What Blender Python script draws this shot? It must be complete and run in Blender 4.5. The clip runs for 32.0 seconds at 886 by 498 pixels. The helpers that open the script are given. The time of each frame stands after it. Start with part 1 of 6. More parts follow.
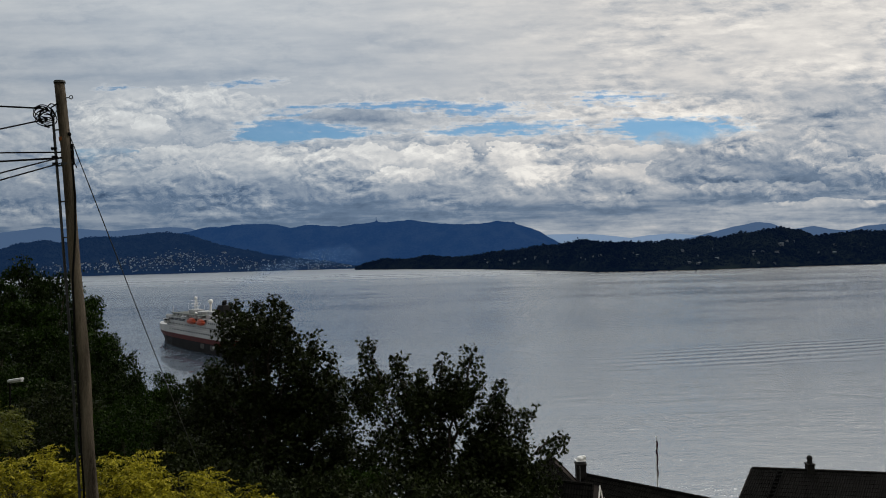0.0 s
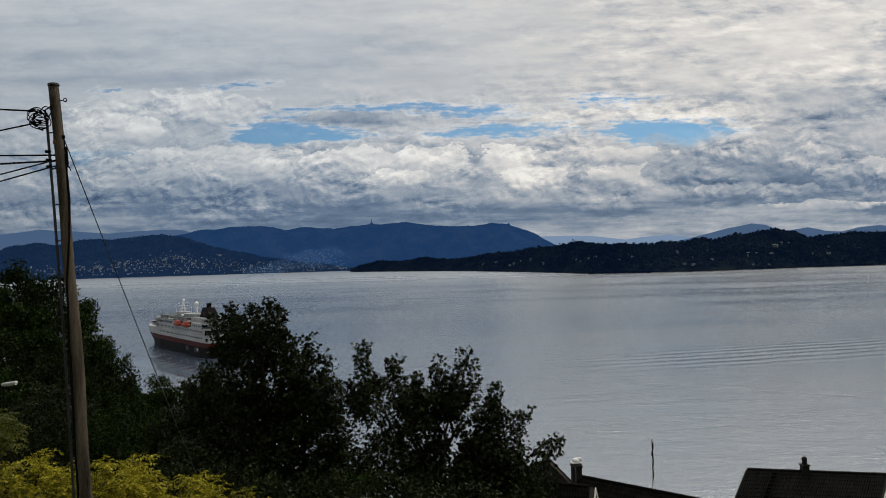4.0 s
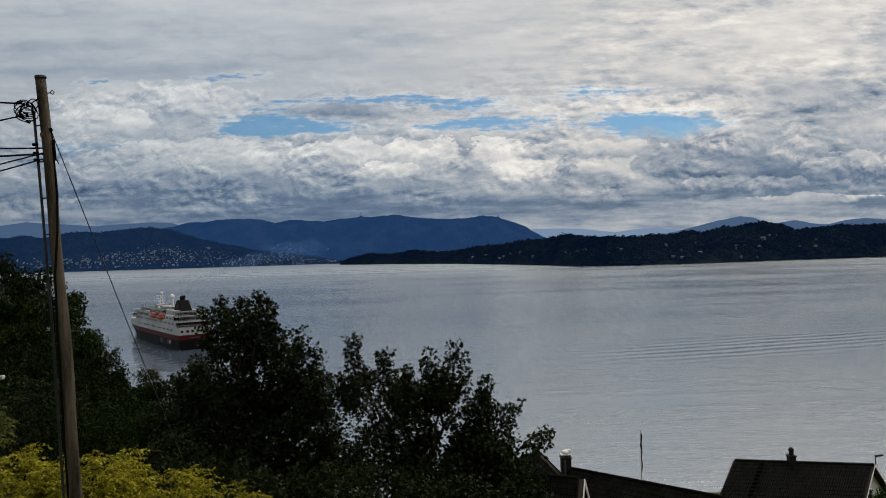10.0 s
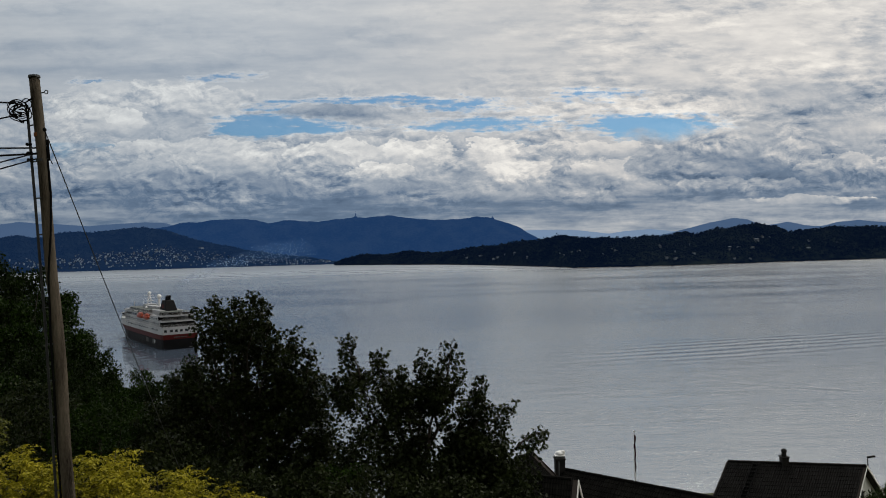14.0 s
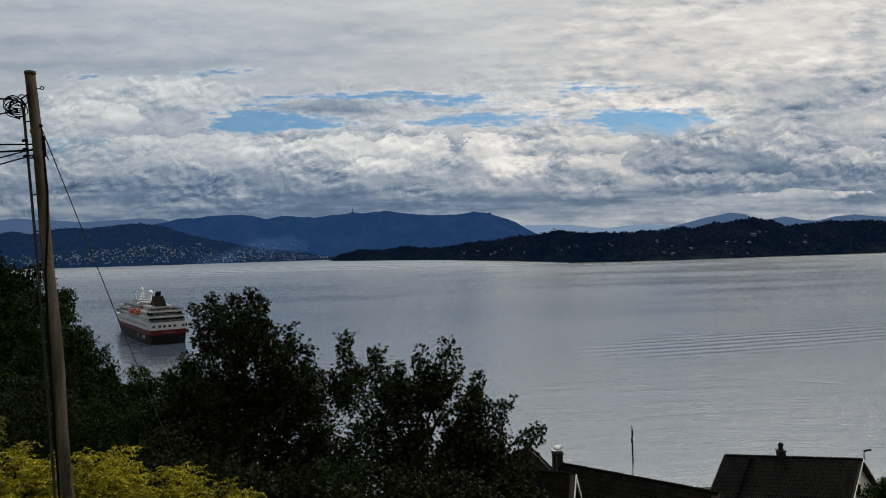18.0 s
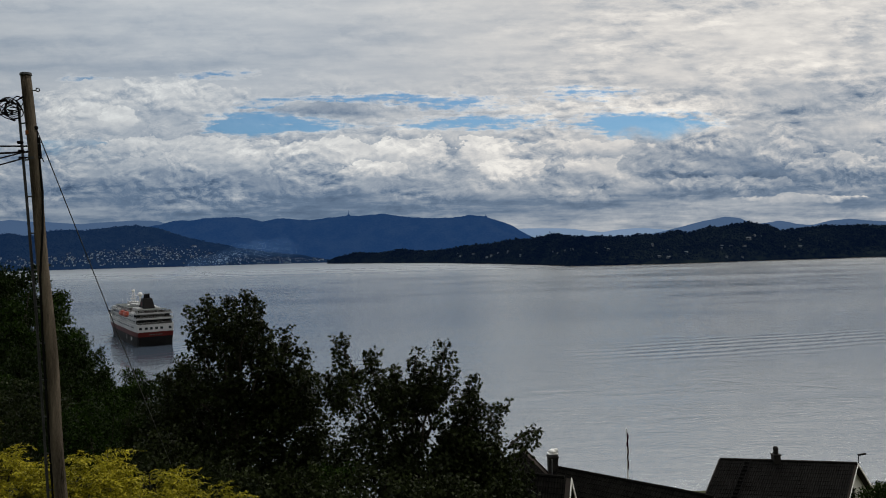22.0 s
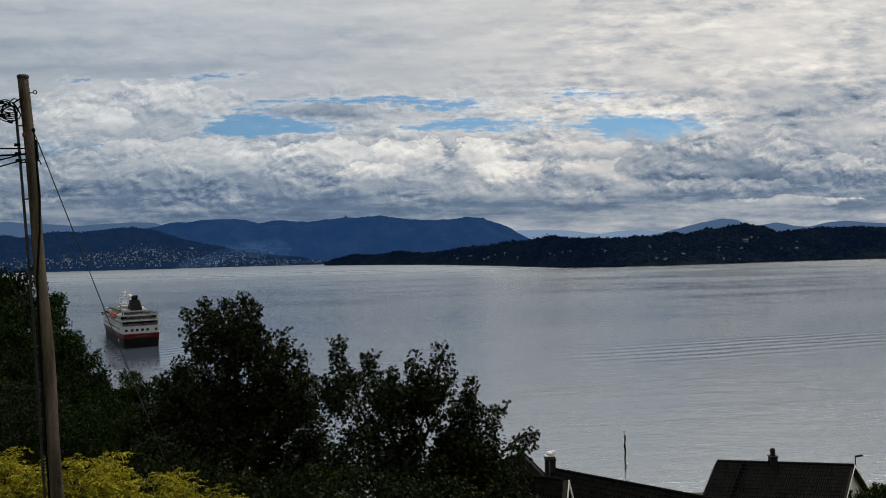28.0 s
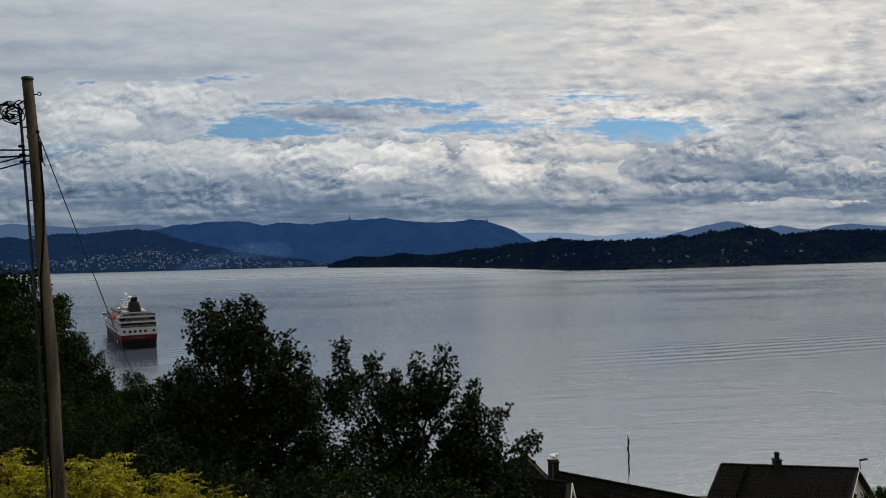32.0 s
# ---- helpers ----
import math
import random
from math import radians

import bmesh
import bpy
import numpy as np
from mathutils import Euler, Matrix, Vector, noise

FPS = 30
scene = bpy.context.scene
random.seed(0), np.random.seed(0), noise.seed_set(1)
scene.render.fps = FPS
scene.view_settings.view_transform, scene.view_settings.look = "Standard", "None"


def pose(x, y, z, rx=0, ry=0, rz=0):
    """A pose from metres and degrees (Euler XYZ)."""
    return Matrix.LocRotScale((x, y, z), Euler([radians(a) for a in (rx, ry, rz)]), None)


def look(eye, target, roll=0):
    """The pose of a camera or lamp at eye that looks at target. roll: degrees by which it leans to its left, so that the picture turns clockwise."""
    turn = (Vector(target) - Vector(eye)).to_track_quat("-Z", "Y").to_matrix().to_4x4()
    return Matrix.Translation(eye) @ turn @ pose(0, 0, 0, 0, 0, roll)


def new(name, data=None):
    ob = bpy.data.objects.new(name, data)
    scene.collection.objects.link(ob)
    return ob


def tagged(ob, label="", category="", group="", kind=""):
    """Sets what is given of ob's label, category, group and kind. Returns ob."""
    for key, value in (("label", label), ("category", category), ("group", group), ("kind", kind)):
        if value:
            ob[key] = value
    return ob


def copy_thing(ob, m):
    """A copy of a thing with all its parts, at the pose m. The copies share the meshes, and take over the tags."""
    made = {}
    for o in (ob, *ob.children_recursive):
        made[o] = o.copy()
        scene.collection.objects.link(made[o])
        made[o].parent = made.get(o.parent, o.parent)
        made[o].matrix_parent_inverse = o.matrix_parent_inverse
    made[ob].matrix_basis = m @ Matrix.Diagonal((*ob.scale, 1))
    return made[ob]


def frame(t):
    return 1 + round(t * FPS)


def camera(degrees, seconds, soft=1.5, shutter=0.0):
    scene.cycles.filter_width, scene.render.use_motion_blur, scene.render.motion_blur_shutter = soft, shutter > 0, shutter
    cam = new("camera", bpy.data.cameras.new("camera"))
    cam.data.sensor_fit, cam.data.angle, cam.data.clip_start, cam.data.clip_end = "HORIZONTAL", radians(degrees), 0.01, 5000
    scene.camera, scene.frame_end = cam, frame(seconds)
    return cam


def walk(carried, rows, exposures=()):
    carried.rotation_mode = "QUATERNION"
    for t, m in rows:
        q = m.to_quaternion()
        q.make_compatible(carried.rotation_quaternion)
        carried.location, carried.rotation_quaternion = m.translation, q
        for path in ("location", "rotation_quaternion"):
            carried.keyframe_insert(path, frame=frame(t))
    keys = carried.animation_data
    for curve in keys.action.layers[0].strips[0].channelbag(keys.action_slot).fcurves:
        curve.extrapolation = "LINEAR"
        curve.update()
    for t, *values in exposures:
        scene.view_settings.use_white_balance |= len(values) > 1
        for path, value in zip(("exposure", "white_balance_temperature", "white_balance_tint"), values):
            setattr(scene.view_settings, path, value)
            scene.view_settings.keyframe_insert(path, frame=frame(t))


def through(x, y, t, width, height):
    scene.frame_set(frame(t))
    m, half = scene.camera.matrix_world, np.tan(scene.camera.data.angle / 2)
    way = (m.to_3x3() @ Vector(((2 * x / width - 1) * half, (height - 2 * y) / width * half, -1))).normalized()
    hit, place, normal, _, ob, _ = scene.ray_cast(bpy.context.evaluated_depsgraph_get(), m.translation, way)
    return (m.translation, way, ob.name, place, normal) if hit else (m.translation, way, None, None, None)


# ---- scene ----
# ---- camera ----
EYE = 46.4


def view(yaw, pitch, roll, dx, dz):
    """A pose of the camera: degrees to the right, up and to its left, and metres from its stand."""
    return pose(dx, 0, EYE + dz, 90 + pitch, 0, -yaw) @ pose(0, 0, 0, 0, 0, roll)


cam = camera(62.0, 32.0, soft=1.0)
walk(cam, [
    (0.0, view(-0.010, 0.690, -1.541, 0.007, -0.020)),
    (0.5, view(-0.005, 0.667, -1.485, 0.015, -0.016)),
    (1.0, view(0.048, 0.686, -1.517, 0.011, -0.022)),
    (1.5, view(0.086, 0.709, -1.533, 0.005, -0.015)),
    (2.0, view(0.126, 0.812, -1.538, 0.009, -0.024)),
    (2.5, view(0.155, 0.871, -1.628, 0.014, -0.033)),
    (3.0, view(0.209, 0.886, -1.607, 0.015, -0.029)),
    (3.5, view(0.277, 0.873, -1.649, 0.008, -0.020)),
    (5.5, view(0.599, 0.663, -1.481, 0.012, -0.005)),
    (6.0, view(0.679, 0.591, -1.498, 0.012, -0.006)),
    (6.5, view(0.753, 0.466, -1.476, 0.005, -0.001)),
    (7.0, view(0.805, 0.334, -1.502, 0.000, -0.000)),
    (7.5, view(0.865, 0.254, -1.583, -0.007, -0.003)),
    (8.0, view(0.913, 0.199, -1.597, -0.007, 0.006)),
    (8.5, view(0.972, 0.206, -1.627, 0.000, 0.002)),
    (9.0, view(1.025, 0.192, -1.593, -0.008, 0.008)),
    (9.5, view(1.093, 0.223, -1.654, -0.015, -0.001)),
    (10.0, view(1.136, 0.249, -1.670, -0.010, 0.005)),
    (10.5, view(1.206, 0.287, -1.718, -0.007, 0.004)),
    (11.0, view(1.277, 0.333, -1.745, -0.009, 0.004)),
    (11.5, view(1.345, 0.352, -1.665, -0.010, 0.001)),
    (12.0, view(1.396, 0.353, -1.621, -0.015, 0.004)),
    (12.5, view(1.455, 0.353, -1.649, -0.013, 0.003)),
    (13.0, view(1.503, 0.352, -1.614, -0.019, 0.005)),
    (13.5, view(1.557, 0.349, -1.584, -0.021, 0.001)),
    (14.0, view(1.578, 0.301, -1.534, -0.020, 0.011)),
    (14.5, view(1.589, 0.227, -1.555, -0.016, 0.004)),
    (16.5, view(1.700, -0.023, -1.465, -0.019, 0.011)),
    (17.0, view(1.733, -0.053, -1.539, -0.021, 0.011)),
    (17.5, view(1.755, -0.096, -1.613, -0.027, 0.025)),
    (18.0, view(1.774, -0.061, -1.673, -0.024, 0.014)),
    (18.5, view(1.769, -0.036, -1.676, -0.022, 0.019)),
    (19.0, view(1.761, 0.013, -1.582, -0.023, 0.018)),
    (19.5, view(1.813, 0.044, -1.545, -0.026, 0.020)),
    (20.0, view(1.869, 0.098, -1.533, -0.035, 0.021)),
    (20.5, view(1.890, 0.156, -1.518, -0.025, 0.015)),
    (21.0, view(1.918, 0.179, -1.480, -0.020, 0.023)),
    (21.5, view(1.958, 0.178, -1.387, -0.019, 0.024)),
    (22.0, view(2.092, 0.161, -1.496, -0.025, 0.021)),
    (22.5, view(2.175, 0.170, -1.410, -0.025, 0.018)),
    (23.0, view(2.278, 0.161, -1.425, -0.037, 0.027)),
    (23.5, view(2.343, 0.147, -1.469, -0.034, 0.025)),
    (24.0, view(2.375, 0.163, -1.383, -0.036, 0.025)),
    (24.5, view(2.398, 0.168, -1.401, -0.031, 0.031)),
    (25.0, view(2.431, 0.208, -1.477, -0.040, 0.027)),
    (25.5, view(2.408, 0.226, -1.409, -0.031, 0.031)),
    (27.5, view(2.337, 0.279, -1.532, -0.031, 0.032)),
    (28.0, view(2.310, 0.298, -1.505, -0.034, 0.032)),
    (28.5, view(2.272, 0.349, -1.515, -0.036, 0.021)),
    (29.0, view(2.210, 0.360, -1.497, -0.031, 0.028)),
    (29.5, view(2.165, 0.368, -1.452, -0.030, 0.034)),
    (30.0, view(2.121, 0.415, -1.523, -0.023, 0.026)),
    (30.5, view(2.097, 0.473, -1.555, -0.019, 0.015)),
    (31.0, view(2.084, 0.493, -1.527, -0.027, 0.021)),
    (31.5, view(2.046, 0.496, -1.434, -0.023, 0.021)),
    (32.0, view(2.041, 0.496, -1.422, -0.022, 0.021)),
])

# ---- light ----
class Nodes:
    """Short forms for building node trees."""

    def __init__(self, tree):
        self.tree = tree
        tree.nodes.clear()

    def node(self, kind, **values):
        n = self.tree.nodes.new(kind)
        for key, value in values.items():
            setattr(n, key, value)
        return n

    def put(self, socket, value):
        if isinstance(value, bpy.types.NodeSocket):
            self.tree.links.new(value, socket)
        elif value is not None:
            socket.default_value = value

    def math(self, op, a, b=None, c=None, clamp=False):
        n = self.node("ShaderNodeMath", operation=op, use_clamp=clamp)
        for s, v in zip(n.inputs, (a, b, c)):
            self.put(s, v)
        return n.outputs[0]

    def add(self, a, b):
        return self.math("ADD", a, b)

    def sub(self, a, b):
        return self.math("SUBTRACT", a, b)

    def mul(self, a, b):
        return self.math("MULTIPLY", a, b)

    def ramp(self, v, lo, hi, a=0.0, b=1.0, smooth=True):
        n = self.node("ShaderNodeMapRange", interpolation_type="SMOOTHSTEP" if smooth else "LINEAR", clamp=True)
        for s, x in zip(n.inputs, (v, lo, hi, a, b)):
            self.put(s, x)
        return n.outputs[0]

    def vec(self, x, y, z=0.0):
        n = self.node("ShaderNodeCombineXYZ")
        for s, v in zip(n.inputs, (x, y, z)):
            self.put(s, v)
        return n.outputs[0]

    def noise(self, v, scale, detail=4.0, rough=0.55, distort=0.0, lac=2.0):
        n = self.node("ShaderNodeTexNoise")
        self.put(n.inputs["Vector"], v)
        for key, x in (("Scale", scale), ("Detail", detail), ("Roughness", rough), ("Distortion", distort), ("Lacunarity", lac)):
            self.put(n.inputs[key], x)
        return n.outputs[0]

    def cells(self, v, scale, detail=3.0, rough=0.5):
        """Rounded billows: bright knobs parted by creases, from 0 to 1."""
        n = self.node("ShaderNodeTexVoronoi", feature="SMOOTH_F1", normalize=True)
        self.put(n.inputs["Vector"], v)
        for key, x in (("Scale", scale), ("Detail", detail), ("Roughness", rough), ("Smoothness", 0.35)):
            self.put(n.inputs[key], x)
        return self.sub(1.0, n.outputs["Distance"])

    def mix(self, f, a, b):
        n = self.node("ShaderNodeMix", data_type="RGBA")
        self.put(n.inputs[0], f)
        self.put(n.inputs[6], a)
        self.put(n.inputs[7], b)
        return n.outputs[2]


def sky_world():
    """A day of broken cloud: blue through the gaps, a row of cumulus low down, sheets of grey and white above."""
    world = bpy.data.worlds.new("sky")
    world.use_nodes = True
    scene.world = world
    k = Nodes(world.node_tree)
    deg = 180 / math.pi
    xyz = k.node("ShaderNodeSeparateXYZ")
    k.put(xyz.inputs[0], k.node("ShaderNodeTexCoord").outputs["Generated"])
    x, y, z = xyz.outputs
    # the clouds lie in level sheets: bearing and height as slopes, in degrees near the middle
    ahead = k.math("MAXIMUM", k.math("ABSOLUTE", y), 0.3)
    az = k.mul(k.math("DIVIDE", x, ahead), deg)
    up = k.mul(k.math("DIVIDE", k.math("ABSOLUTE", z), ahead), deg)
    # ragged edges: the place of each cloud is pushed about
    w1 = k.sub(k.noise(k.vec(k.mul(az, 0.4), up), 0.8, 6, 0.6), 0.5)
    w2 = k.sub(k.noise(k.vec(k.add(k.mul(az, 0.4), 31.0), up), 0.8, 6, 0.6), 0.5)
    wa = k.add(az, k.mul(w1, 4.5))
    we = k.add(up, k.mul(w2, 1.1))

    def blot(a, e, ra, re, power=1.0):
        """A soft oval at azimuth a and height e, in degrees."""
        dx = k.math("POWER", k.math("ABSOLUTE", k.mul(k.sub(wa, a), 1 / ra)), 2.0)
        dy = k.math("POWER", k.math("ABSOLUTE", k.mul(k.sub(we, e), 1 / re)), 2.0)
        return k.mul(k.math("EXPONENT", k.mul(k.add(dx, dy), -1.0)), power)

    def total(parts):
        s = parts[0]
        for p in parts[1:]:
            s = k.add(s, p)
        return s

    gaps = total([blot(*b) for b in GAPS])
    tint = total([blot(*b) for b in LIGHTS + DARKS])
    sheet = k.noise(k.vec(k.mul(az, 0.16), up), 0.5, 5, 0.5, 0.0)
    streak = k.noise(k.vec(k.mul(az, 0.2), k.mul(up, 1.5)), 1.1, 7, 0.58, 0.0)
    mottle = k.noise(k.vec(k.add(k.mul(az, 0.40), k.mul(w1, 0.9)), k.add(k.mul(up, 1.25), k.mul(w2, 0.5))), 0.95, 9, 0.62, 0.0)

    def billow(dx, dy):
        """Thickness of the heaps, at a small step aside."""
        u = k.add(k.mul(k.add(az, dx), 0.75), k.mul(w1, 1.5))
        v = k.mul(k.add(k.add(up, dy), k.mul(w2, 0.9)), 1.25)
        return k.add(k.mul(k.noise(k.vec(u, v), 0.40, 11, 0.66, 0.25), 1.0), k.mul(k.cells(k.vec(u, v), 1.5, 3.0, 0.6), 0.16))

    curl, shade = billow(0.0, 0.0), billow(0.22, 0.34)
    patch = k.ramp(k.noise(k.vec(k.mul(az, 0.35), k.mul(up, 0.9)), 0.45, 3, 0.5), 0.35, 0.65, 0.35, 1.25)
    relief = k.mul(k.sub(curl, shade), patch)
    right = k.ramp(az, 2.0, 14.0, 0.0, 1.0)
    # high sheets, and what blue shows between them
    b = k.add(k.ramp(az, -12.0, 8.0, 0.575, 0.62), k.mul(k.sub(sheet, 0.5), k.ramp(right, 0.0, 1.0, 0.26, 0.40)))
    b = k.add(b, k.mul(k.sub(streak, 0.5), k.ramp(right, 0.0, 1.0, 0.13, 0.22)))
    b = k.add(b, k.mul(k.mul(k.sub(mottle, 0.5), patch), k.ramp(right, 0.0, 1.0, 0.22, 0.95)))
    # the sheet breaks up into heaps towards the bank below
    b = k.add(b, k.mul(relief, k.ramp(up, 14.5, 10.5, 0.12, 1.3)))
    sliver = k.noise(k.vec(k.add(k.mul(az, 0.17), k.mul(w1, 0.5)), k.mul(up, 2.1)), 1.2, 6, 0.6)
    b = k.add(b, k.ramp(up, 13.0, 38.0, 0.0, 0.42))
    # higher up, out of view, upright heaps are added to streak the water's reflection
    b = k.add(b, k.mul(k.sub(k.noise(k.vec(k.mul(az, 0.30), k.mul(up, 0.10)), 1.2, 3, 0.5), 0.5), k.ramp(up, 20.0, 30.0, 0.0, 2.2)))
    wisp = k.noise(k.vec(k.add(k.mul(az, 0.9), k.mul(w1, 1.5)), k.mul(up, 2.6)), 1.1, 9, 0.64)
    gap = k.add(k.add(k.mul(gaps, 0.9), k.mul(k.sub(sliver, 0.5), 1.7)), k.mul(k.sub(wisp, 0.5), 1.7))
    open_sky = k.mul(k.mul(k.ramp(gap, 0.22, 0.95), k.ramp(gaps, 0.06, 0.34)), 0.90)
    # bright rims where a sheet ends against the blue
    b = k.add(b, k.mul(k.mul(k.mul(k.ramp(gap, 0.12, 0.42), k.ramp(gap, 0.85, 0.45)), k.ramp(gaps, 0.03, 0.25)), 0.12))
    # the bank low down: paler on top, dim below, with a bright strip over the hills
    bank = k.ramp(k.add(up, k.mul(k.sub(k.noise(k.vec(k.mul(az, 0.3), k.mul(up, 0.5)), 0.8, 8, 0.6), 0.5), 5.0)), 9.4, 7.9)
    low = k.add(k.ramp(up, 3.0, 6.8, 0.31, 0.54, smooth=False), k.ramp(up, 2.9, 2.0, 0.0, 0.16))
    low = k.add(low, k.mul(relief, k.ramp(up, 2.8, 5.6, 0.5, 1.9)))
    low = k.add(low, k.mul(k.sub(streak, 0.5), k.ramp(up, 3.0, 6.0, 0.75, 0.25)))
    low = k.add(low, k.mul(k.sub(sheet, 0.5), 0.45))
    b = k.add(k.mul(b, k.sub(1.0, bank)), k.mul(low, bank))
    open_sky = k.mul(open_sky, k.sub(1.0, k.mul(bank, 0.9)))
    # single heaps: crisp bright tops, feet that melt into the bank
    ragged = k.add(k.mul(k.sub(k.noise(k.vec(k.mul(az, 0.8), up), 0.62, 9, 0.62, 0.3), 0.5), 2.3), k.mul(k.sub(k.cells(k.vec(k.mul(az, 0.9), up), 1.5, 3.0, 0.6), 0.75), 0.5))
    for a, e, ra, re, top, foot in HEAPS_WEST + HEAPS_EAST:
        hx, hy = k.mul(k.sub(wa, a), 1 / ra), k.mul(k.sub(we, e), 1 / re)
        q = k.sub(1.0, k.math("SQRT", k.add(k.mul(hx, hx), k.mul(hy, hy))))
        q = k.add(q, k.mul(ragged, min(0.75, 0.9 / re)))
        cover = k.mul(k.ramp(q, 0.0, k.ramp(hy, -0.6, 0.4, 0.8, 0.07)), 0.94)
        tone = k.add(k.ramp(k.add(hy, k.mul(ragged, 0.35)), -0.8, 0.7, foot - 0.03, top + 0.03), k.mul(relief, 1.8))
        b = k.add(k.mul(b, k.sub(1.0, cover)), k.mul(tone, cover))
        open_sky = k.mul(open_sky, k.sub(1.0, k.mul(cover, 0.95)))
    tint = k.mul(tint, 0.8)
    b = k.add(b, tint)
    cr = k.node("ShaderNodeValToRGB")
    k.put(cr.inputs[0], b)
    stops = [(0.0, (0.065, 0.105, 0.175)), (0.25, (0.155, 0.215, 0.305)), (0.5, (0.37, 0.41, 0.465)),
             (0.75, (0.65, 0.645, 0.64)), (1.0, (0.90, 0.875, 0.83))]
    while len(cr.color_ramp.elements) < len(stops):
        cr.color_ramp.elements.new(0.5)
    for e, (p, c) in zip(cr.color_ramp.elements, stops):
        e.position, e.color = p, (*c, 1)
    nishita = k.node("ShaderNodeTexSky", sky_type="NISHITA", sun_disc=False, sun_elevation=SUN_EL, sun_rotation=SUN_AZ, air_density=1.0, dust_density=0.6)
    scaled = k.node("ShaderNodeMix", data_type="RGBA", blend_type="MULTIPLY")
    k.put(scaled.inputs[0], 1.0)
    k.put(scaled.inputs[6], nishita.outputs[0])
    scaled.inputs[7].default_value = (SKY * 0.54, SKY * 0.86, SKY * 1.06, 1)
    # clouds on the sun's side are a little warmer
    warm = k.node("ShaderNodeMix", data_type="RGBA", blend_type="MULTIPLY")
    k.put(warm.inputs[0], 1.0)
    k.put(warm.inputs[6], cr.outputs[0])
    k.put(warm.inputs[7], k.mix(k.ramp(az, -24.0, 20.0), (0.93, 0.985, 1.03, 1), (1.02, 1.0, 0.975, 1)))
    color = k.mix(open_sky, warm.outputs[2], scaled.outputs[2])
    # clouds are dimmer away from the sun, which stands before the eye
    toward = k.node("ShaderNodeVectorMath", operation="DOT_PRODUCT")
    k.put(toward.inputs[0], k.vec(x, y, z))
    toward.inputs[1].default_value = (math.sin(SUN_AZ) * math.cos(SUN_EL), math.cos(SUN_AZ) * math.cos(SUN_EL), math.sin(SUN_EL))
    # the unseen sky behind is dimmed further to darken what faces the eye
    glow = k.ramp(toward.outputs["Value"], -0.6, 0.75, 0.13, 1.0)
    bg = k.node("ShaderNodeBackground")
    k.put(bg.inputs[0], color)
    k.put(bg.inputs[1], glow)
    out = k.node("ShaderNodeOutputWorld")
    k.tree.links.new(bg.outputs[0], out.inputs[0])


SKY = 0.075
SUN_EL, SUN_AZ = radians(55), radians(36)
# heaps of cloud: azimuth, height, half-width and half-height in degrees, tone of top and foot
HEAPS_WEST = [(-21.0, 11.95, 8.34, 2.02, 0.63, 0.57), (-25.7, 10.05, 3.73, 2.2, 0.66, 0.50), (-22.5, 10.5, 2.02, 1.23, 0.78, 0.6), (-7.0, 11.14, 5.71, 0.57, 0.5, 0.44), (-17.7, 8.4, 8.78, 0.97, 0.7, 0.62), (-27.5, 6.2, 6.15, 1.58, 0.58, 0.42),
              (-19.0, 6.95, 4.39, 1.32, 0.68, 0.42), (-12.9, 7.51, 4.39, 1.76, 0.72, 0.44), (-6.4, 7.54, 4.83, 1.58, 0.76, 0.46), (-23.3, 4.71, 7.46, 0.79, 0.46, 0.36), (-7.8, 4.99, 6.58, 0.7, 0.48, 0.34)]
HEAPS_EAST = [(-0.1, 7.22, 3.29, 1.93, 0.82, 0.5), (-3.4, 6.24, 3.07, 1.05, 0.8, 0.46), (12.1, 7.74, 6.58, 0.66, 0.74, 0.66), (5.5, 7.36, 2.72, 1.76, 0.84, 0.5), (7.3, 5.6, 3.4, 1.6, 0.70, 0.46), (15.4, 5.63, 5.4, 1.5, 0.72, 0.46),
              (20.1, 5.87, 4.39, 1.58, 0.5, 0.34), (29.3, 6.46, 2.55, 1.93, 0.58, 0.4), (33.6, 5.56, 4.39, 1.49, 0.66, 0.42), (24.5, 4.44, 6.58, 0.97, 0.56, 0.36), (4.4, 4.26, 6.15, 0.61, 0.42, 0.34), (29.5, 3.33, 6.58, 0.44, 0.6, 0.48)]
# azimuth, height, half-width, half-height in degrees, strength
GAPS = [(-11.6, 10.55, 3.82, 1.14, 1), (-14.0, 9.91, 2.46, 0.57, 1.04), (-7.4, 9.87, 2.72, 0.44, 1.04), (-3.8, 11.98, 6.58, 0.35, 0.98), (3.2, 11.43, 3.82, 0.61, 0.91), (5.3, 9.92, 6.58, 0.57, 1.05), (16.3, 9.62, 3.29, 0.92, 1), (20.3, 9.52, 4.39, 0.92, 1),
        (8.4, 8.12, 1.62, 0.44, 1.05), (-15.2, 14.05, 3.6, 0.35, 0.7), (-24.9, 13.87, 2.20, 0.31, 0.6), (-26.4, 8.92, 3.29, 0.75, 0.91), (-24.4, 8.08, 2.72, 0.48, 0.78), (13.8, 12.03, 4.92, 0.75, 0.65), (18.5, 8.51, 2.72, 0.44, 0.91)]
# lighter and darker parts of the clouds, in the same terms
LIGHTS = [(20.9, 14.71, 11.41, 3.07, 0.16), (31.1, 17.53, 7.02, 3.07, 0.14), (31.9, 14.41, 2.2, 1.1, 0.14), (-18.8, 12.47, 6.58, 1.1, 0.14), (17.7, 10.91, 8.34, 0.4, 0.16), (6.6, 6.27, 3.07, 1.84, 0.22), (16.2, 5.35, 2.63, 0.79, 0.18),
          (-25.4, 10.88, 3.07, 1.76, 0.1), (-4.0, 7.22, 3.51, 1.32, 0.1), (-13.2, 7.69, 2.63, 1.1, 0.08), (21.4, 2.79, 8.78, 0.4, 0.16), (-30.0, 3.96, 6.58, 0.44, 0.1)]
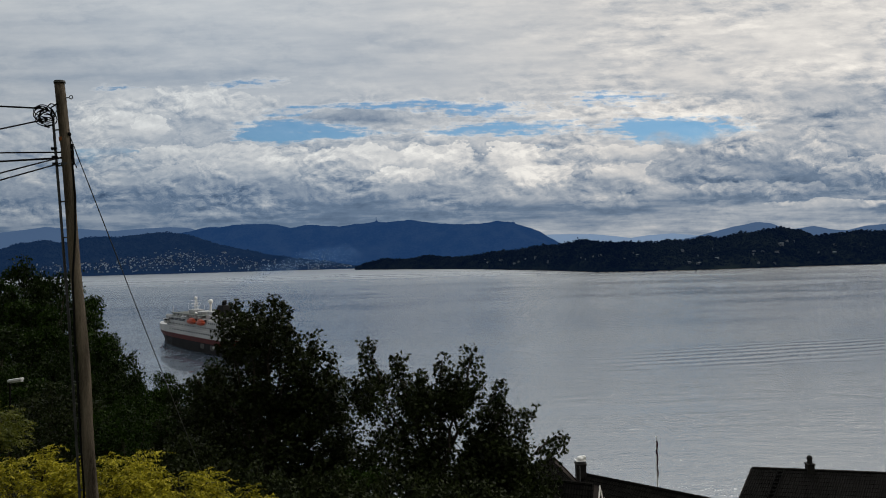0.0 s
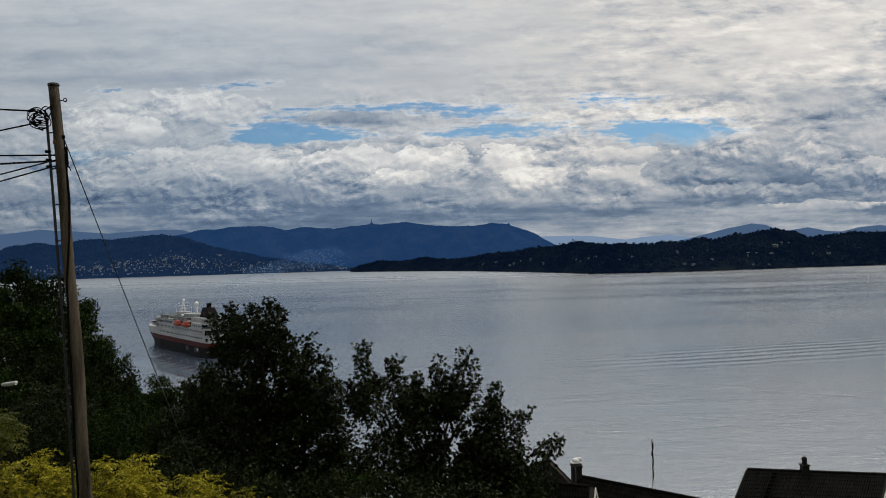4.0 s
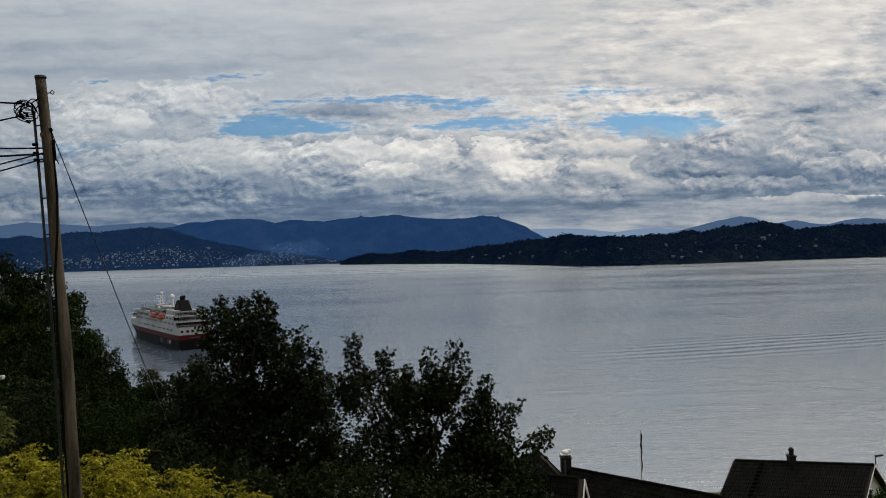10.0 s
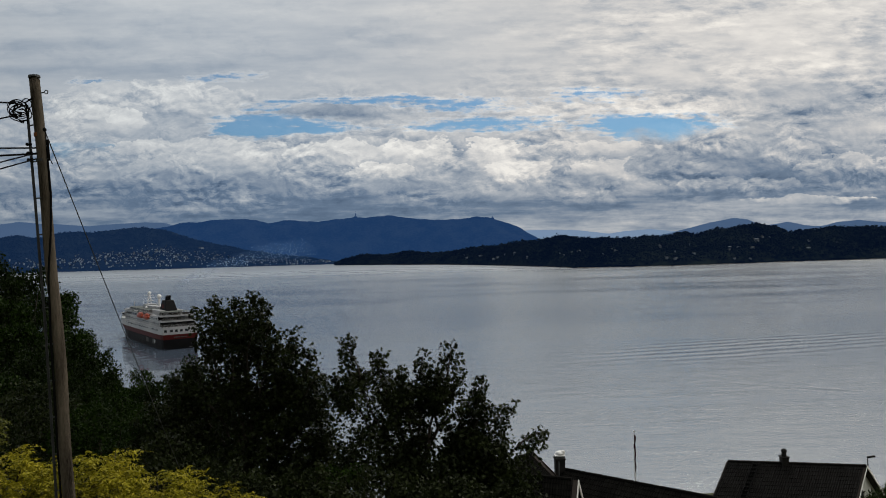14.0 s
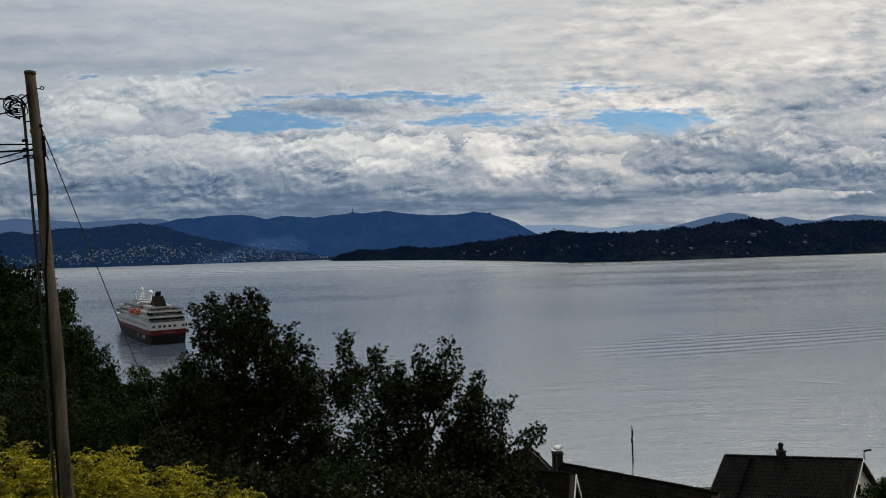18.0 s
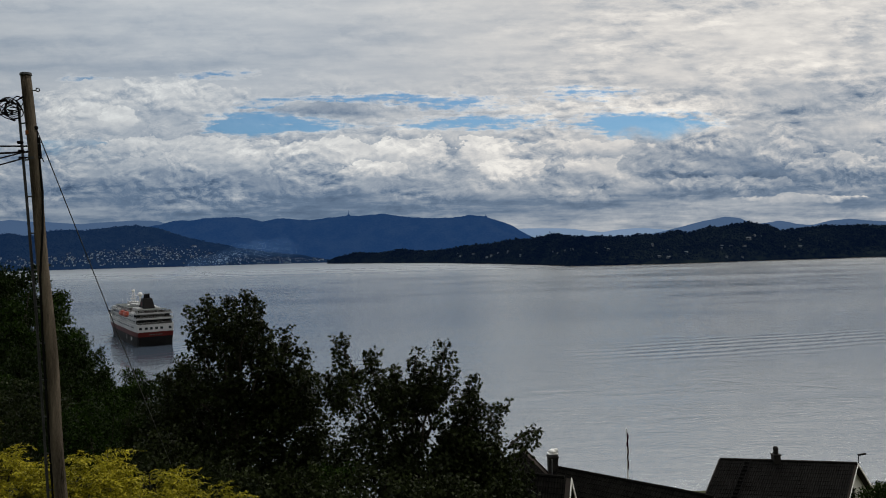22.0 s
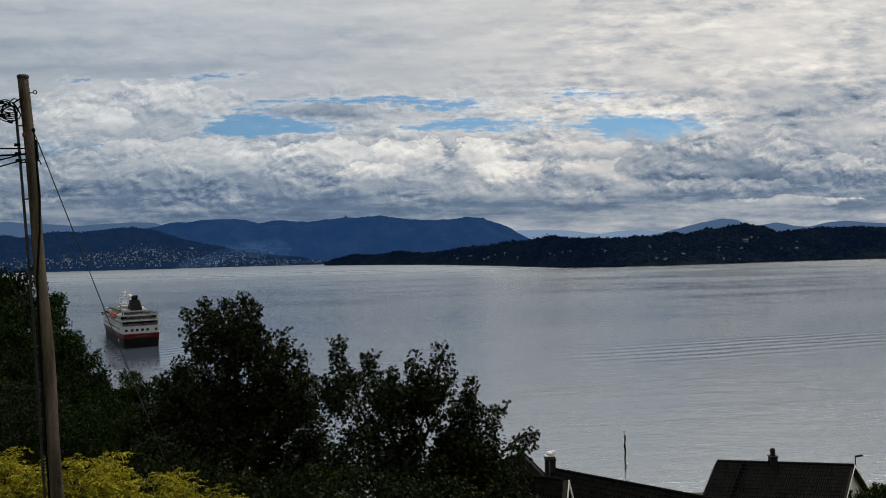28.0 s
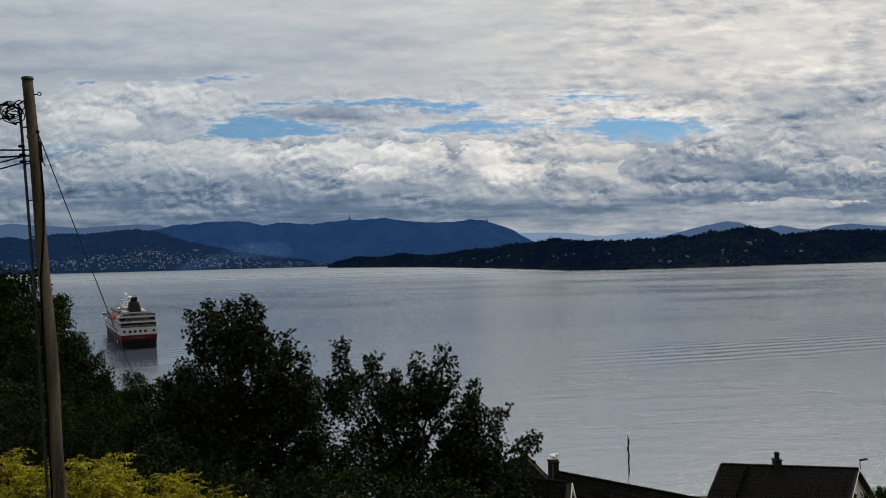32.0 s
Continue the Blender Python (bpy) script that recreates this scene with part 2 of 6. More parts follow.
DARKS = [(33.1, 4.59, 6.0, 1.3, -0.15), (-13.9, 5.35, 12.0, 1.2, -0.08), (30.4, 10.26, 4.83, 1.14, -0.26), (31.6, 6.92, 5.71, 1.32, -0.1), (-6.1, 11.11, 3.95, 0.53, -0.16), (24.1, 5.36, 6.58, 1.58, -0.22), (0.8, 3.57, 10.54, 0.7, -0.14), (-21.2, 5.48, 8.78, 0.7, -0.14), (-9.8, 3.99, 3.51, 0.53, -0.12),
         (3.5, 6.8, 1.1, 1.32, -0.16), (-25.4, 14.86, 11.41, 0.35, -0.1), (-27.5, 19.34, 7.02, 0.44, -0.08), (-28.8, 16.85, 7.02, 0.35, -0.07), (-30.8, 6.4, 11.41, 2.63, -0.09), (-14.6, 4.42, 13.17, 1.32, -0.05), (12.5, 5.6, 4.5, 0.6, -0.16),
         (20, 7.0, 4.0, 0.9, -0.14), (33, 12.3, 7, 0.8, -0.16)]
sky_world()
sun = new("sun", bpy.data.lights.new("sun", "SUN"))
sun.data.energy, sun.data.angle, sun.data.color = 1.3, radians(45), (1.0, 0.93, 0.82)
sun.matrix_world = look((300 * math.sin(SUN_AZ), 300 * math.cos(SUN_AZ), 300 * math.tan(SUN_EL)), (0, 0, 0))
scene.view_settings.exposure = 0.0

# ---- materials ----
def surface(name, a, b, scale=2.0, rough=0.7, bump=0.2, grain=None, metal=0.0, stretch=(1, 1, 1), by_object=0.0, by_island=0.0, spec=0.2):
    """A surface between two colours, patchy at one scale and grainy at a finer one, with relief."""
    m = bpy.data.materials.new(name)
    m.use_nodes = True
    k = Nodes(m.node_tree)
    co = k.node("ShaderNodeTexCoord").outputs["Object"]
    mp = k.node("ShaderNodeMapping")
    k.put(mp.inputs[0], co)
    mp.inputs["Scale"].default_value = stretch
    n1 = k.noise(mp.outputs[0], scale, 5, 0.6)
    n2 = k.noise(mp.outputs[0], grain or scale * 9, 4, 0.65)
    f = k.add(k.mul(n1, 0.65), k.mul(n2, 0.35))
    f = k.ramp(f, 0.33, 0.67, smooth=False)
    if by_object:
        f = k.add(f, k.mul(k.sub(k.node("ShaderNodeObjectInfo").outputs["Random"], 0.5), by_object))
    if by_island:
        f = k.add(f, k.mul(k.sub(k.node("ShaderNodeNewGeometry").outputs["Random Per Island"], 0.5), by_island))
    p = k.node("ShaderNodeBsdfPrincipled")
    k.put(p.inputs["Base Color"], k.mix(k.math("ADD", f, 0.0, clamp=True), (*a, 1), (*b, 1)))
    k.put(p.inputs["Roughness"], k.ramp(n2, 0.25, 0.75, max(rough - 0.1, 0.02), min(rough + 0.1, 1), smooth=False))
    p.inputs["Metallic"].default_value = metal
    p.inputs["Specular IOR Level"].default_value = spec
    if bump:
        bn = k.node("ShaderNodeBump")
        bn.inputs["Strength"].default_value = bump
        bn.inputs["Distance"].default_value = 0.02
        k.put(bn.inputs["Height"], n2)
        k.put(p.inputs["Normal"], bn.outputs[0])
    out = k.node("ShaderNodeOutputMaterial")
    k.tree.links.new(p.outputs[0], out.inputs[0])
    return m


def foliage(name, a, b, through=0.3, shine=0.2):
    """Leaves: each its own tone between two, letting some light through."""
    m = bpy.data.materials.new(name)
    m.use_nodes = True
    k = Nodes(m.node_tree)
    co = k.node("ShaderNodeTexCoord").outputs["Object"]
    # patches of noise paint dark gaps and brighter clumps into the leaf colour
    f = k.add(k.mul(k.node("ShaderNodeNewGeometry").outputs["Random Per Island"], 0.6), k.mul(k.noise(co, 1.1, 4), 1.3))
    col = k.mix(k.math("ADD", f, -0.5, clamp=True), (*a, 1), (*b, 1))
    p = k.node("ShaderNodeBsdfPrincipled")
    k.put(p.inputs["Base Color"], col)
    p.inputs["Roughness"].default_value = 0.42
    p.inputs["Specular IOR Level"].default_value = shine
    t = k.node("ShaderNodeBsdfTranslucent")
    k.put(t.inputs[0], col)
    mx = k.node("ShaderNodeMixShader")
    mx.inputs[0].default_value = through
    k.tree.links.new(p.outputs[0], mx.inputs[1])
    k.tree.links.new(t.outputs[0], mx.inputs[2])
    out = k.node("ShaderNodeOutputMaterial")
    k.tree.links.new(mx.outputs[0], out.inputs[0])
    return m


def water_surface(name="fjord_water", wind=1.0):
    """The fjord: dark water under small wind waves, with smoother lanes and a few long swells from old wakes."""
    m = bpy.data.materials.new(name)
    m.use_nodes = True
    k = Nodes(m.node_tree)
    xyz = k.node("ShaderNodeSeparateXYZ")
    k.put(xyz.inputs[0], k.node("ShaderNodeTexCoord").outputs["Object"])
    x, y, _ = xyz.outputs
    lanes = k.noise(k.vec(k.mul(x, 0.0022), k.mul(y, 0.011)), 1.0, 5, 0.6, 0.8)
    calm = k.ramp(lanes, 0.40, 0.60)
    chop = k.noise(k.vec(k.mul(x, 0.5), k.mul(y, 1.2)), 0.45, 6, 0.66, 0.6)
    swell = k.noise(k.vec(k.mul(x, 0.35), y), 0.11, 3, 0.5, 0.5)
    wander = k.mul(k.noise(k.vec(k.mul(x, 0.02), k.mul(y, 0.02)), 1.0, 2), 9.0)
    # a train of low waves, and single crests left by ships gone by
    q = k.add(k.sub(y, k.mul(x, 0.23)), wander)
    train = k.math("SINE", k.mul(q, 0.62))
    where = k.mul(k.mul(k.ramp(q, 262.0, 285.0), k.ramp(q, 345.0, 315.0)), k.ramp(x, 40.0, 110.0))
    where = k.add(where, k.mul(k.ramp(k.noise(k.vec(k.mul(x, 0.006), k.mul(y, 0.012)), 1.0, 3, 0.5), 0.52, 0.66), 0.5))
    old = k.sub(k.add(k.add(y, k.mul(x, 0.6)), k.mul(wander, 0.7)), 311.0)
    crest = k.math("EXPONENT", k.mul(k.math("POWER", k.math("ABSOLUTE", k.mul(old, 0.45)), 2.0), -1.0))
    crest = k.mul(crest, k.ramp(k.noise(k.vec(k.mul(x, 0.09), k.mul(y, 0.12)), 1.0, 4, 0.65), 0.38, 0.62))
    h = k.add(k.mul(chop, k.ramp(calm, 0.0, 1.0, 0.16 * wind, 0.31 * wind)), k.mul(swell, 0.35 * min(1.0, wind * 1.4)))
    h = k.add(h, k.mul(k.mul(train, where), 0.13))
    h = k.sub(h, k.mul(crest, 0.16))
    bn = k.node("ShaderNodeBump")
    bn.inputs["Strength"].default_value = 0.6
    bn.inputs["Distance"].default_value = 1.0
    k.put(bn.inputs["Height"], h)
    p = k.node("ShaderNodeBsdfPrincipled")
    p.inputs["Base Color"].default_value = (0.064, 0.084, 0.118, 1)
    k.put(p.inputs["Roughness"], k.add(k.ramp(calm, 0.0, 1.0, 0.135 * wind, 0.18 * wind), k.ramp(y, 500.0, 2600.0, 0.0, 0.14)))
    p.inputs["IOR"].default_value = 5.0
    p.inputs["Specular Tint"].default_value = (0.94, 0.98, 1.0, 1)
    k.put(p.inputs["Normal"], bn.outputs[0])
    out = k.node("ShaderNodeOutputMaterial")
    k.tree.links.new(p.outputs[0], out.inputs[0])
    return m


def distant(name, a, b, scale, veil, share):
    """Wooded slopes far away; the blue haze of kilometres of air is painted on as faint glow."""
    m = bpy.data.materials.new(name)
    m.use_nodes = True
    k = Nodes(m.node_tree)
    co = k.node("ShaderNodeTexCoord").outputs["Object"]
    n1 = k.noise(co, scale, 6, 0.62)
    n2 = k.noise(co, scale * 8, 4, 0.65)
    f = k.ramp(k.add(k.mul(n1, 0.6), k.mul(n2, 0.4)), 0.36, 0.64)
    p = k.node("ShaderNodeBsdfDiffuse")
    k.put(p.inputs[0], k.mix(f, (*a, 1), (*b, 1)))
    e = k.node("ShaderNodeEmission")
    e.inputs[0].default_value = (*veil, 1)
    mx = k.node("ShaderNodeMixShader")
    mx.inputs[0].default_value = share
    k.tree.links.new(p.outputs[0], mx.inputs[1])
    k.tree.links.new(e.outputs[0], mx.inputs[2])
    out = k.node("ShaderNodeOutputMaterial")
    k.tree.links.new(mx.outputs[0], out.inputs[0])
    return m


M = {}
M["water"] = water_surface()
M["lee_water"] = water_surface("sheltered_water", 0.16)
M["soil"] = surface("ground_cover", (0.018, 0.024, 0.010), (0.045, 0.05, 0.02), 0.3, 0.95, 0.5)
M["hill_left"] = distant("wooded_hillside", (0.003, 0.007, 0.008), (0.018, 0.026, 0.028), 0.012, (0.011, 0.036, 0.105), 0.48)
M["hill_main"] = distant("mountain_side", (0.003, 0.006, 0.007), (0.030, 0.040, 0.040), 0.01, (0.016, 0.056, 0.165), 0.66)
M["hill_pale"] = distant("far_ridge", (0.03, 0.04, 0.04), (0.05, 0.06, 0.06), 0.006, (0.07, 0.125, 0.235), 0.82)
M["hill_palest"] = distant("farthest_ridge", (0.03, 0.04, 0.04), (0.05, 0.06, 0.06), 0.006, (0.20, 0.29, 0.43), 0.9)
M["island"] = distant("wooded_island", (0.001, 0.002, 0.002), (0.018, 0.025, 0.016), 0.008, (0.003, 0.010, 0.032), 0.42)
M["wood_pole"] = surface("weathered_pole", (0.012, 0.010, 0.008), (0.21, 0.175, 0.135), 0.9, 0.9, 0.9, 16, stretch=(7, 7, 0.7), spec=0.05)
# leaf tones taken down near black, painting the crowns' deep shade into them
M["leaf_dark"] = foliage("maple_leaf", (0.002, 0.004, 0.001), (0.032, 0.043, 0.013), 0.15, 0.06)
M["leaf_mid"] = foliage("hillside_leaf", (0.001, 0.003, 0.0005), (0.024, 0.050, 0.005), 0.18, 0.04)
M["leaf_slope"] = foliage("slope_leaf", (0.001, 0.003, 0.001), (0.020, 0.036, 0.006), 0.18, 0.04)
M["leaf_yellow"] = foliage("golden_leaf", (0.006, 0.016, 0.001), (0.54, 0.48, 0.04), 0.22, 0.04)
M["leaf_olive"] = foliage("olive_leaf", (0.05, 0.07, 0.008), (0.17, 0.17, 0.02), 0.35)
M["bark"] = surface("bark", (0.02, 0.017, 0.013), (0.06, 0.05, 0.04), 2.0, 0.9, 0.6)

# ---- land and water ----
def mesh_of(name, verts, faces, material, smooth=False):
    me = bpy.data.meshes.new(name)
    me.from_pydata([tuple(v) for v in verts], [], [tuple(int(i) for i in f) for f in faces])
    me.materials.append(material)
    if smooth:
        me.polygons.foreach_set("use_smooth", [True] * len(me.polygons))
    me.update()
    return me


def grid_faces(nu, nv):
    return [(j * nu + i, j * nu + i + 1, (j + 1) * nu + i + 1, (j + 1) * nu + i) for j in range(nv - 1) for i in range(nu - 1)]


def along(keys, x):
    """The smooth line through (place, value) pairs."""
    xs, ys = zip(*keys)
    return float(np.interp(x, xs, ys))


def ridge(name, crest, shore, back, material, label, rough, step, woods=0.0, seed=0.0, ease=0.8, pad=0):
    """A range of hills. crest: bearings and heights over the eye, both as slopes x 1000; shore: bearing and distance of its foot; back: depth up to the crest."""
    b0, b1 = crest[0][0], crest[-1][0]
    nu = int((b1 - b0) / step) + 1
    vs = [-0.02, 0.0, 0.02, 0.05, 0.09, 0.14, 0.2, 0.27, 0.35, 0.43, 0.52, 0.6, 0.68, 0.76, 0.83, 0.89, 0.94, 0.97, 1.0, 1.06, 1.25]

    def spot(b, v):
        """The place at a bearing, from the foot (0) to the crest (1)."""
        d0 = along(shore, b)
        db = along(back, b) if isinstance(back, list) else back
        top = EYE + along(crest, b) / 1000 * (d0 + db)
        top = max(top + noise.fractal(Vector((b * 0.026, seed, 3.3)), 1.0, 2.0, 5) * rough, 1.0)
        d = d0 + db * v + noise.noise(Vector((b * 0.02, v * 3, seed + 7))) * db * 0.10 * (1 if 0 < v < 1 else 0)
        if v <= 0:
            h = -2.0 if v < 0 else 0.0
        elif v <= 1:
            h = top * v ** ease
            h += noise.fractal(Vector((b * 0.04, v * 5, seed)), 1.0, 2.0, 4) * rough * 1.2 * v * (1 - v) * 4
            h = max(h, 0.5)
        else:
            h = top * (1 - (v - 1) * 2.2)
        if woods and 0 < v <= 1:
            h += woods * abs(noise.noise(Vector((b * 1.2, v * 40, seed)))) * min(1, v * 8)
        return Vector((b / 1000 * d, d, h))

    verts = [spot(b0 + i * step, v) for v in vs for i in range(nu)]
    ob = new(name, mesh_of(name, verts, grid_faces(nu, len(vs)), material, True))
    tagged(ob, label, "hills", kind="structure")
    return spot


water = new("water", mesh_of("water", [(-6000, 60, 0), (6000, 60, 0), (6000, 5600, 0), (-6000, 5600, 0)], [(0, 1, 2, 3)], M["water"]))
tagged(water, "grey rippled fjord water reflecting the clouds", "water", kind="structure")

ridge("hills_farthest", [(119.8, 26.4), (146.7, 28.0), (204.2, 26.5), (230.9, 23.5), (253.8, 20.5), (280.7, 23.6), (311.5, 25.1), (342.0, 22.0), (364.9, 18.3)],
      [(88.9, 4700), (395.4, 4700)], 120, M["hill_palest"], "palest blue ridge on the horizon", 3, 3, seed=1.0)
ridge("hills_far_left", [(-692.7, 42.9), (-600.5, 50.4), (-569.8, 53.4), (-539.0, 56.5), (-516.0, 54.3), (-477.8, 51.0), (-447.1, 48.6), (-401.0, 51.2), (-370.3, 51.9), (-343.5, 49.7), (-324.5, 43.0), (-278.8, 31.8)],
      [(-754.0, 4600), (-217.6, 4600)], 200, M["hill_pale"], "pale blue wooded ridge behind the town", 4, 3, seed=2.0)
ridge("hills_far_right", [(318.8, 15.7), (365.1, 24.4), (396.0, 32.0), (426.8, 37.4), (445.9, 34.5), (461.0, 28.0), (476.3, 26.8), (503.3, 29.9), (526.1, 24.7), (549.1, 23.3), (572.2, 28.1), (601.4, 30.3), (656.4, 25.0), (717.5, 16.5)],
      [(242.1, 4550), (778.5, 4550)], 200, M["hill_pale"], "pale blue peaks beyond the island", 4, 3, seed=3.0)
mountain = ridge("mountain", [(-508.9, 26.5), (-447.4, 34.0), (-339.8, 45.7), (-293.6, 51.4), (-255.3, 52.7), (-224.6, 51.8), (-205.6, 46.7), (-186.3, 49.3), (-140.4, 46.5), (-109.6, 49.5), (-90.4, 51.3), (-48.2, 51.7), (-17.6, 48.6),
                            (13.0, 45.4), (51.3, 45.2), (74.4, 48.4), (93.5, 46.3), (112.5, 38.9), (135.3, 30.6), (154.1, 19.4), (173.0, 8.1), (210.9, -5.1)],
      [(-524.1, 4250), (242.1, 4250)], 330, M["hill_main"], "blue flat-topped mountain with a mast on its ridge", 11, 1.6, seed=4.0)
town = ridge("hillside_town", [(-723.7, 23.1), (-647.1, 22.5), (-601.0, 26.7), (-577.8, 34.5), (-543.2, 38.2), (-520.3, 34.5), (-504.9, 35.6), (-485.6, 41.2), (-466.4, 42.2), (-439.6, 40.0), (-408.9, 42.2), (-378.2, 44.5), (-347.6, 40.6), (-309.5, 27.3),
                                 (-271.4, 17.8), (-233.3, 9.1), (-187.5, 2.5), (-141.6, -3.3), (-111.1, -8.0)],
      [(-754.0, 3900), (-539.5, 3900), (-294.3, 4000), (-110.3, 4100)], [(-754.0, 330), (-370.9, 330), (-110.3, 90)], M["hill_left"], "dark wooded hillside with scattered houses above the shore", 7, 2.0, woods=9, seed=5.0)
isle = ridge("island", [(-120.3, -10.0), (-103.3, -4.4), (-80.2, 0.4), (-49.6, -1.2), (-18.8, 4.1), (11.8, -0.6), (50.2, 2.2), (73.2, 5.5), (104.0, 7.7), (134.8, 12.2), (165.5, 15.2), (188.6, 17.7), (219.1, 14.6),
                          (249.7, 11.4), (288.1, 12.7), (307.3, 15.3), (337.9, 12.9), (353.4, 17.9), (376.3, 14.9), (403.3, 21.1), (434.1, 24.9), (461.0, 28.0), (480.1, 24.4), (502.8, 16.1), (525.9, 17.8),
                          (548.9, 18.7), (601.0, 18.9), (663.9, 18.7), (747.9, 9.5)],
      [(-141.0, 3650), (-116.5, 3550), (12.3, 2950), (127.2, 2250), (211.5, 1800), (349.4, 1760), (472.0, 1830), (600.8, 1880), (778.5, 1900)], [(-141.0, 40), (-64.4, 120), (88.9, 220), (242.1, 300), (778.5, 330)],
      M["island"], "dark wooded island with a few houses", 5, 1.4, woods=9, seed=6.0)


def ground_height(x, y):
    # the steep rise behind the eye is added, unseen, to block sky light
    base = along([(-320, 270), (-60, 92), (-25, 58), (-8, 45.6), (0, 44.7), (12, 41.0), (25, 36.2), (50, 27.0), (90, 13.0), (130, 1.5), (150, -2.5), (260, -6)], y)
    left = max(0.0, min(1.0, (-x - 10) / 40))
    rise = along([(-60, 0), (20, 2.0), (60, 13), (95, 23), (130, 12), (165, 0), (260, 0)], y)
    return base + left * rise + noise.noise(Vector((x * 0.08, y * 0.08, 0))) * (0.5 if y > -12 else 3.0)


def make_ground():
    xs = [-440 + i * 4 for i in range(221)]
    ys = [-320 + j * 4 for j in range(146)]
    verts = [(x, y, ground_height(x, y)) for y in ys for x in xs]
    ob = new("ground", mesh_of("ground", verts, grid_faces(len(xs), len(ys)), M["soil"], True))
    return tagged(ob, "steep grassy slope falling to the shore, with an added unseen hill behind the eye", "ground", kind="structure")


make_ground()

# ---- kit of parts ----
def link(name, me, parent=None, label="", category=""):
    ob = new(name, me)
    if parent is not None:
        ob.parent = parent
    return tagged(ob, label, category)


def part(name, bm, material, parent=None, label="", smooth=False):
    """One mesh object from a bmesh, under its thing."""
    me = bpy.data.meshes.new(name)
    bm.normal_update()
    bm.to_mesh(me)
    bm.free()
    me.materials.append(material)
    if smooth:
        me.polygons.foreach_set("use_smooth", [True] * len(me.polygons))
    return link(name, me, parent, label)


def thing(name, m, label, category, group="", kind=""):
    ob = new(name)
    ob.empty_display_size = 0.2
    ob.matrix_world = m
    return tagged(ob, label, category, group, kind)


def box(bm, x0, x1, y0, y1, z0, z1, bevel=0.0):
    vs = [bm.verts.new((x, y, z)) for x in (x0, x1) for y in (y0, y1) for z in (z0, z1)]
    fs = [bm.faces.new([vs[i] for i in f]) for f in ((0, 1, 3, 2), (4, 6, 7, 5), (0, 4, 5, 1), (2, 3, 7, 6), (0, 2, 6, 4), (1, 5, 7, 3))]
    if bevel:
        bmesh.ops.bevel(bm, geom=list({e for f in fs for e in f.edges}), offset=bevel, segments=2, affect="EDGES", profile=0.5)
    return bm


def boxed(*a, bevel=0.0):
    return box(bmesh.new(), *a, bevel=bevel)


def tube(bm, pts, radii, sides=8, caps=True):
    """A round rod along points, with a radius at each."""
    pts = [Vector(p) for p in pts]
    rings = []
    side = None
    for i, p in enumerate(pts):
        d = (pts[min(i + 1, len(pts) - 1)] - pts[max(i - 1, 0)]).normalized()
        if side is None:
            side = d.orthogonal().normalized()
        side = (side - d * side.dot(d)).normalized()
        up = d.cross(side)
        r = radii[i] if isinstance(radii, (list, tuple)) else radii
        rings.append([bm.verts.new(p + (side * math.cos(a) + up * math.sin(a)) * r) for a in (2 * math.pi * s / sides for s in range(sides))])
    for a, b in zip(rings, rings[1:]):
        for s in range(sides):
            bm.faces.new((a[s], a[(s + 1) % sides], b[(s + 1) % sides], b[s]))
    if caps:
        bm.faces.new(rings[0][::-1])
        bm.faces.new(rings[-1])
    return bm


def tubed(pts, radii, sides=8):
    return tube(bmesh.new(), pts, radii, sides)


def ball(bm, c, r, sx=1.0, sy=1.0, sz=1.0, seg=14, rings=9):
    m = Matrix.Translation(c) @ Matrix.Diagonal((sx, sy, sz, 1))
    bmesh.ops.create_uvsphere(bm, u_segments=seg, v_segments=rings, radius=r, matrix=m)
    return bm


def prism(outline, y0, y1):
    """A solid between two planes of constant y, from an outline of (x, z)."""
    bm = bmesh.new()
    a = [bm.verts.new((x, y0, z)) for x, z in outline]
    b = [bm.verts.new((x, y1, z)) for x, z in outline]
    bm.faces.new(a)
    bm.faces.new(b[::-1])
    n = len(a)
    for i in range(n):
        bm.faces.new((a[i], b[i], b[(i + 1) % n], a[(i + 1) % n]))
    bmesh.ops.recalc_face_normals(bm, faces=bm.faces)
    return bm


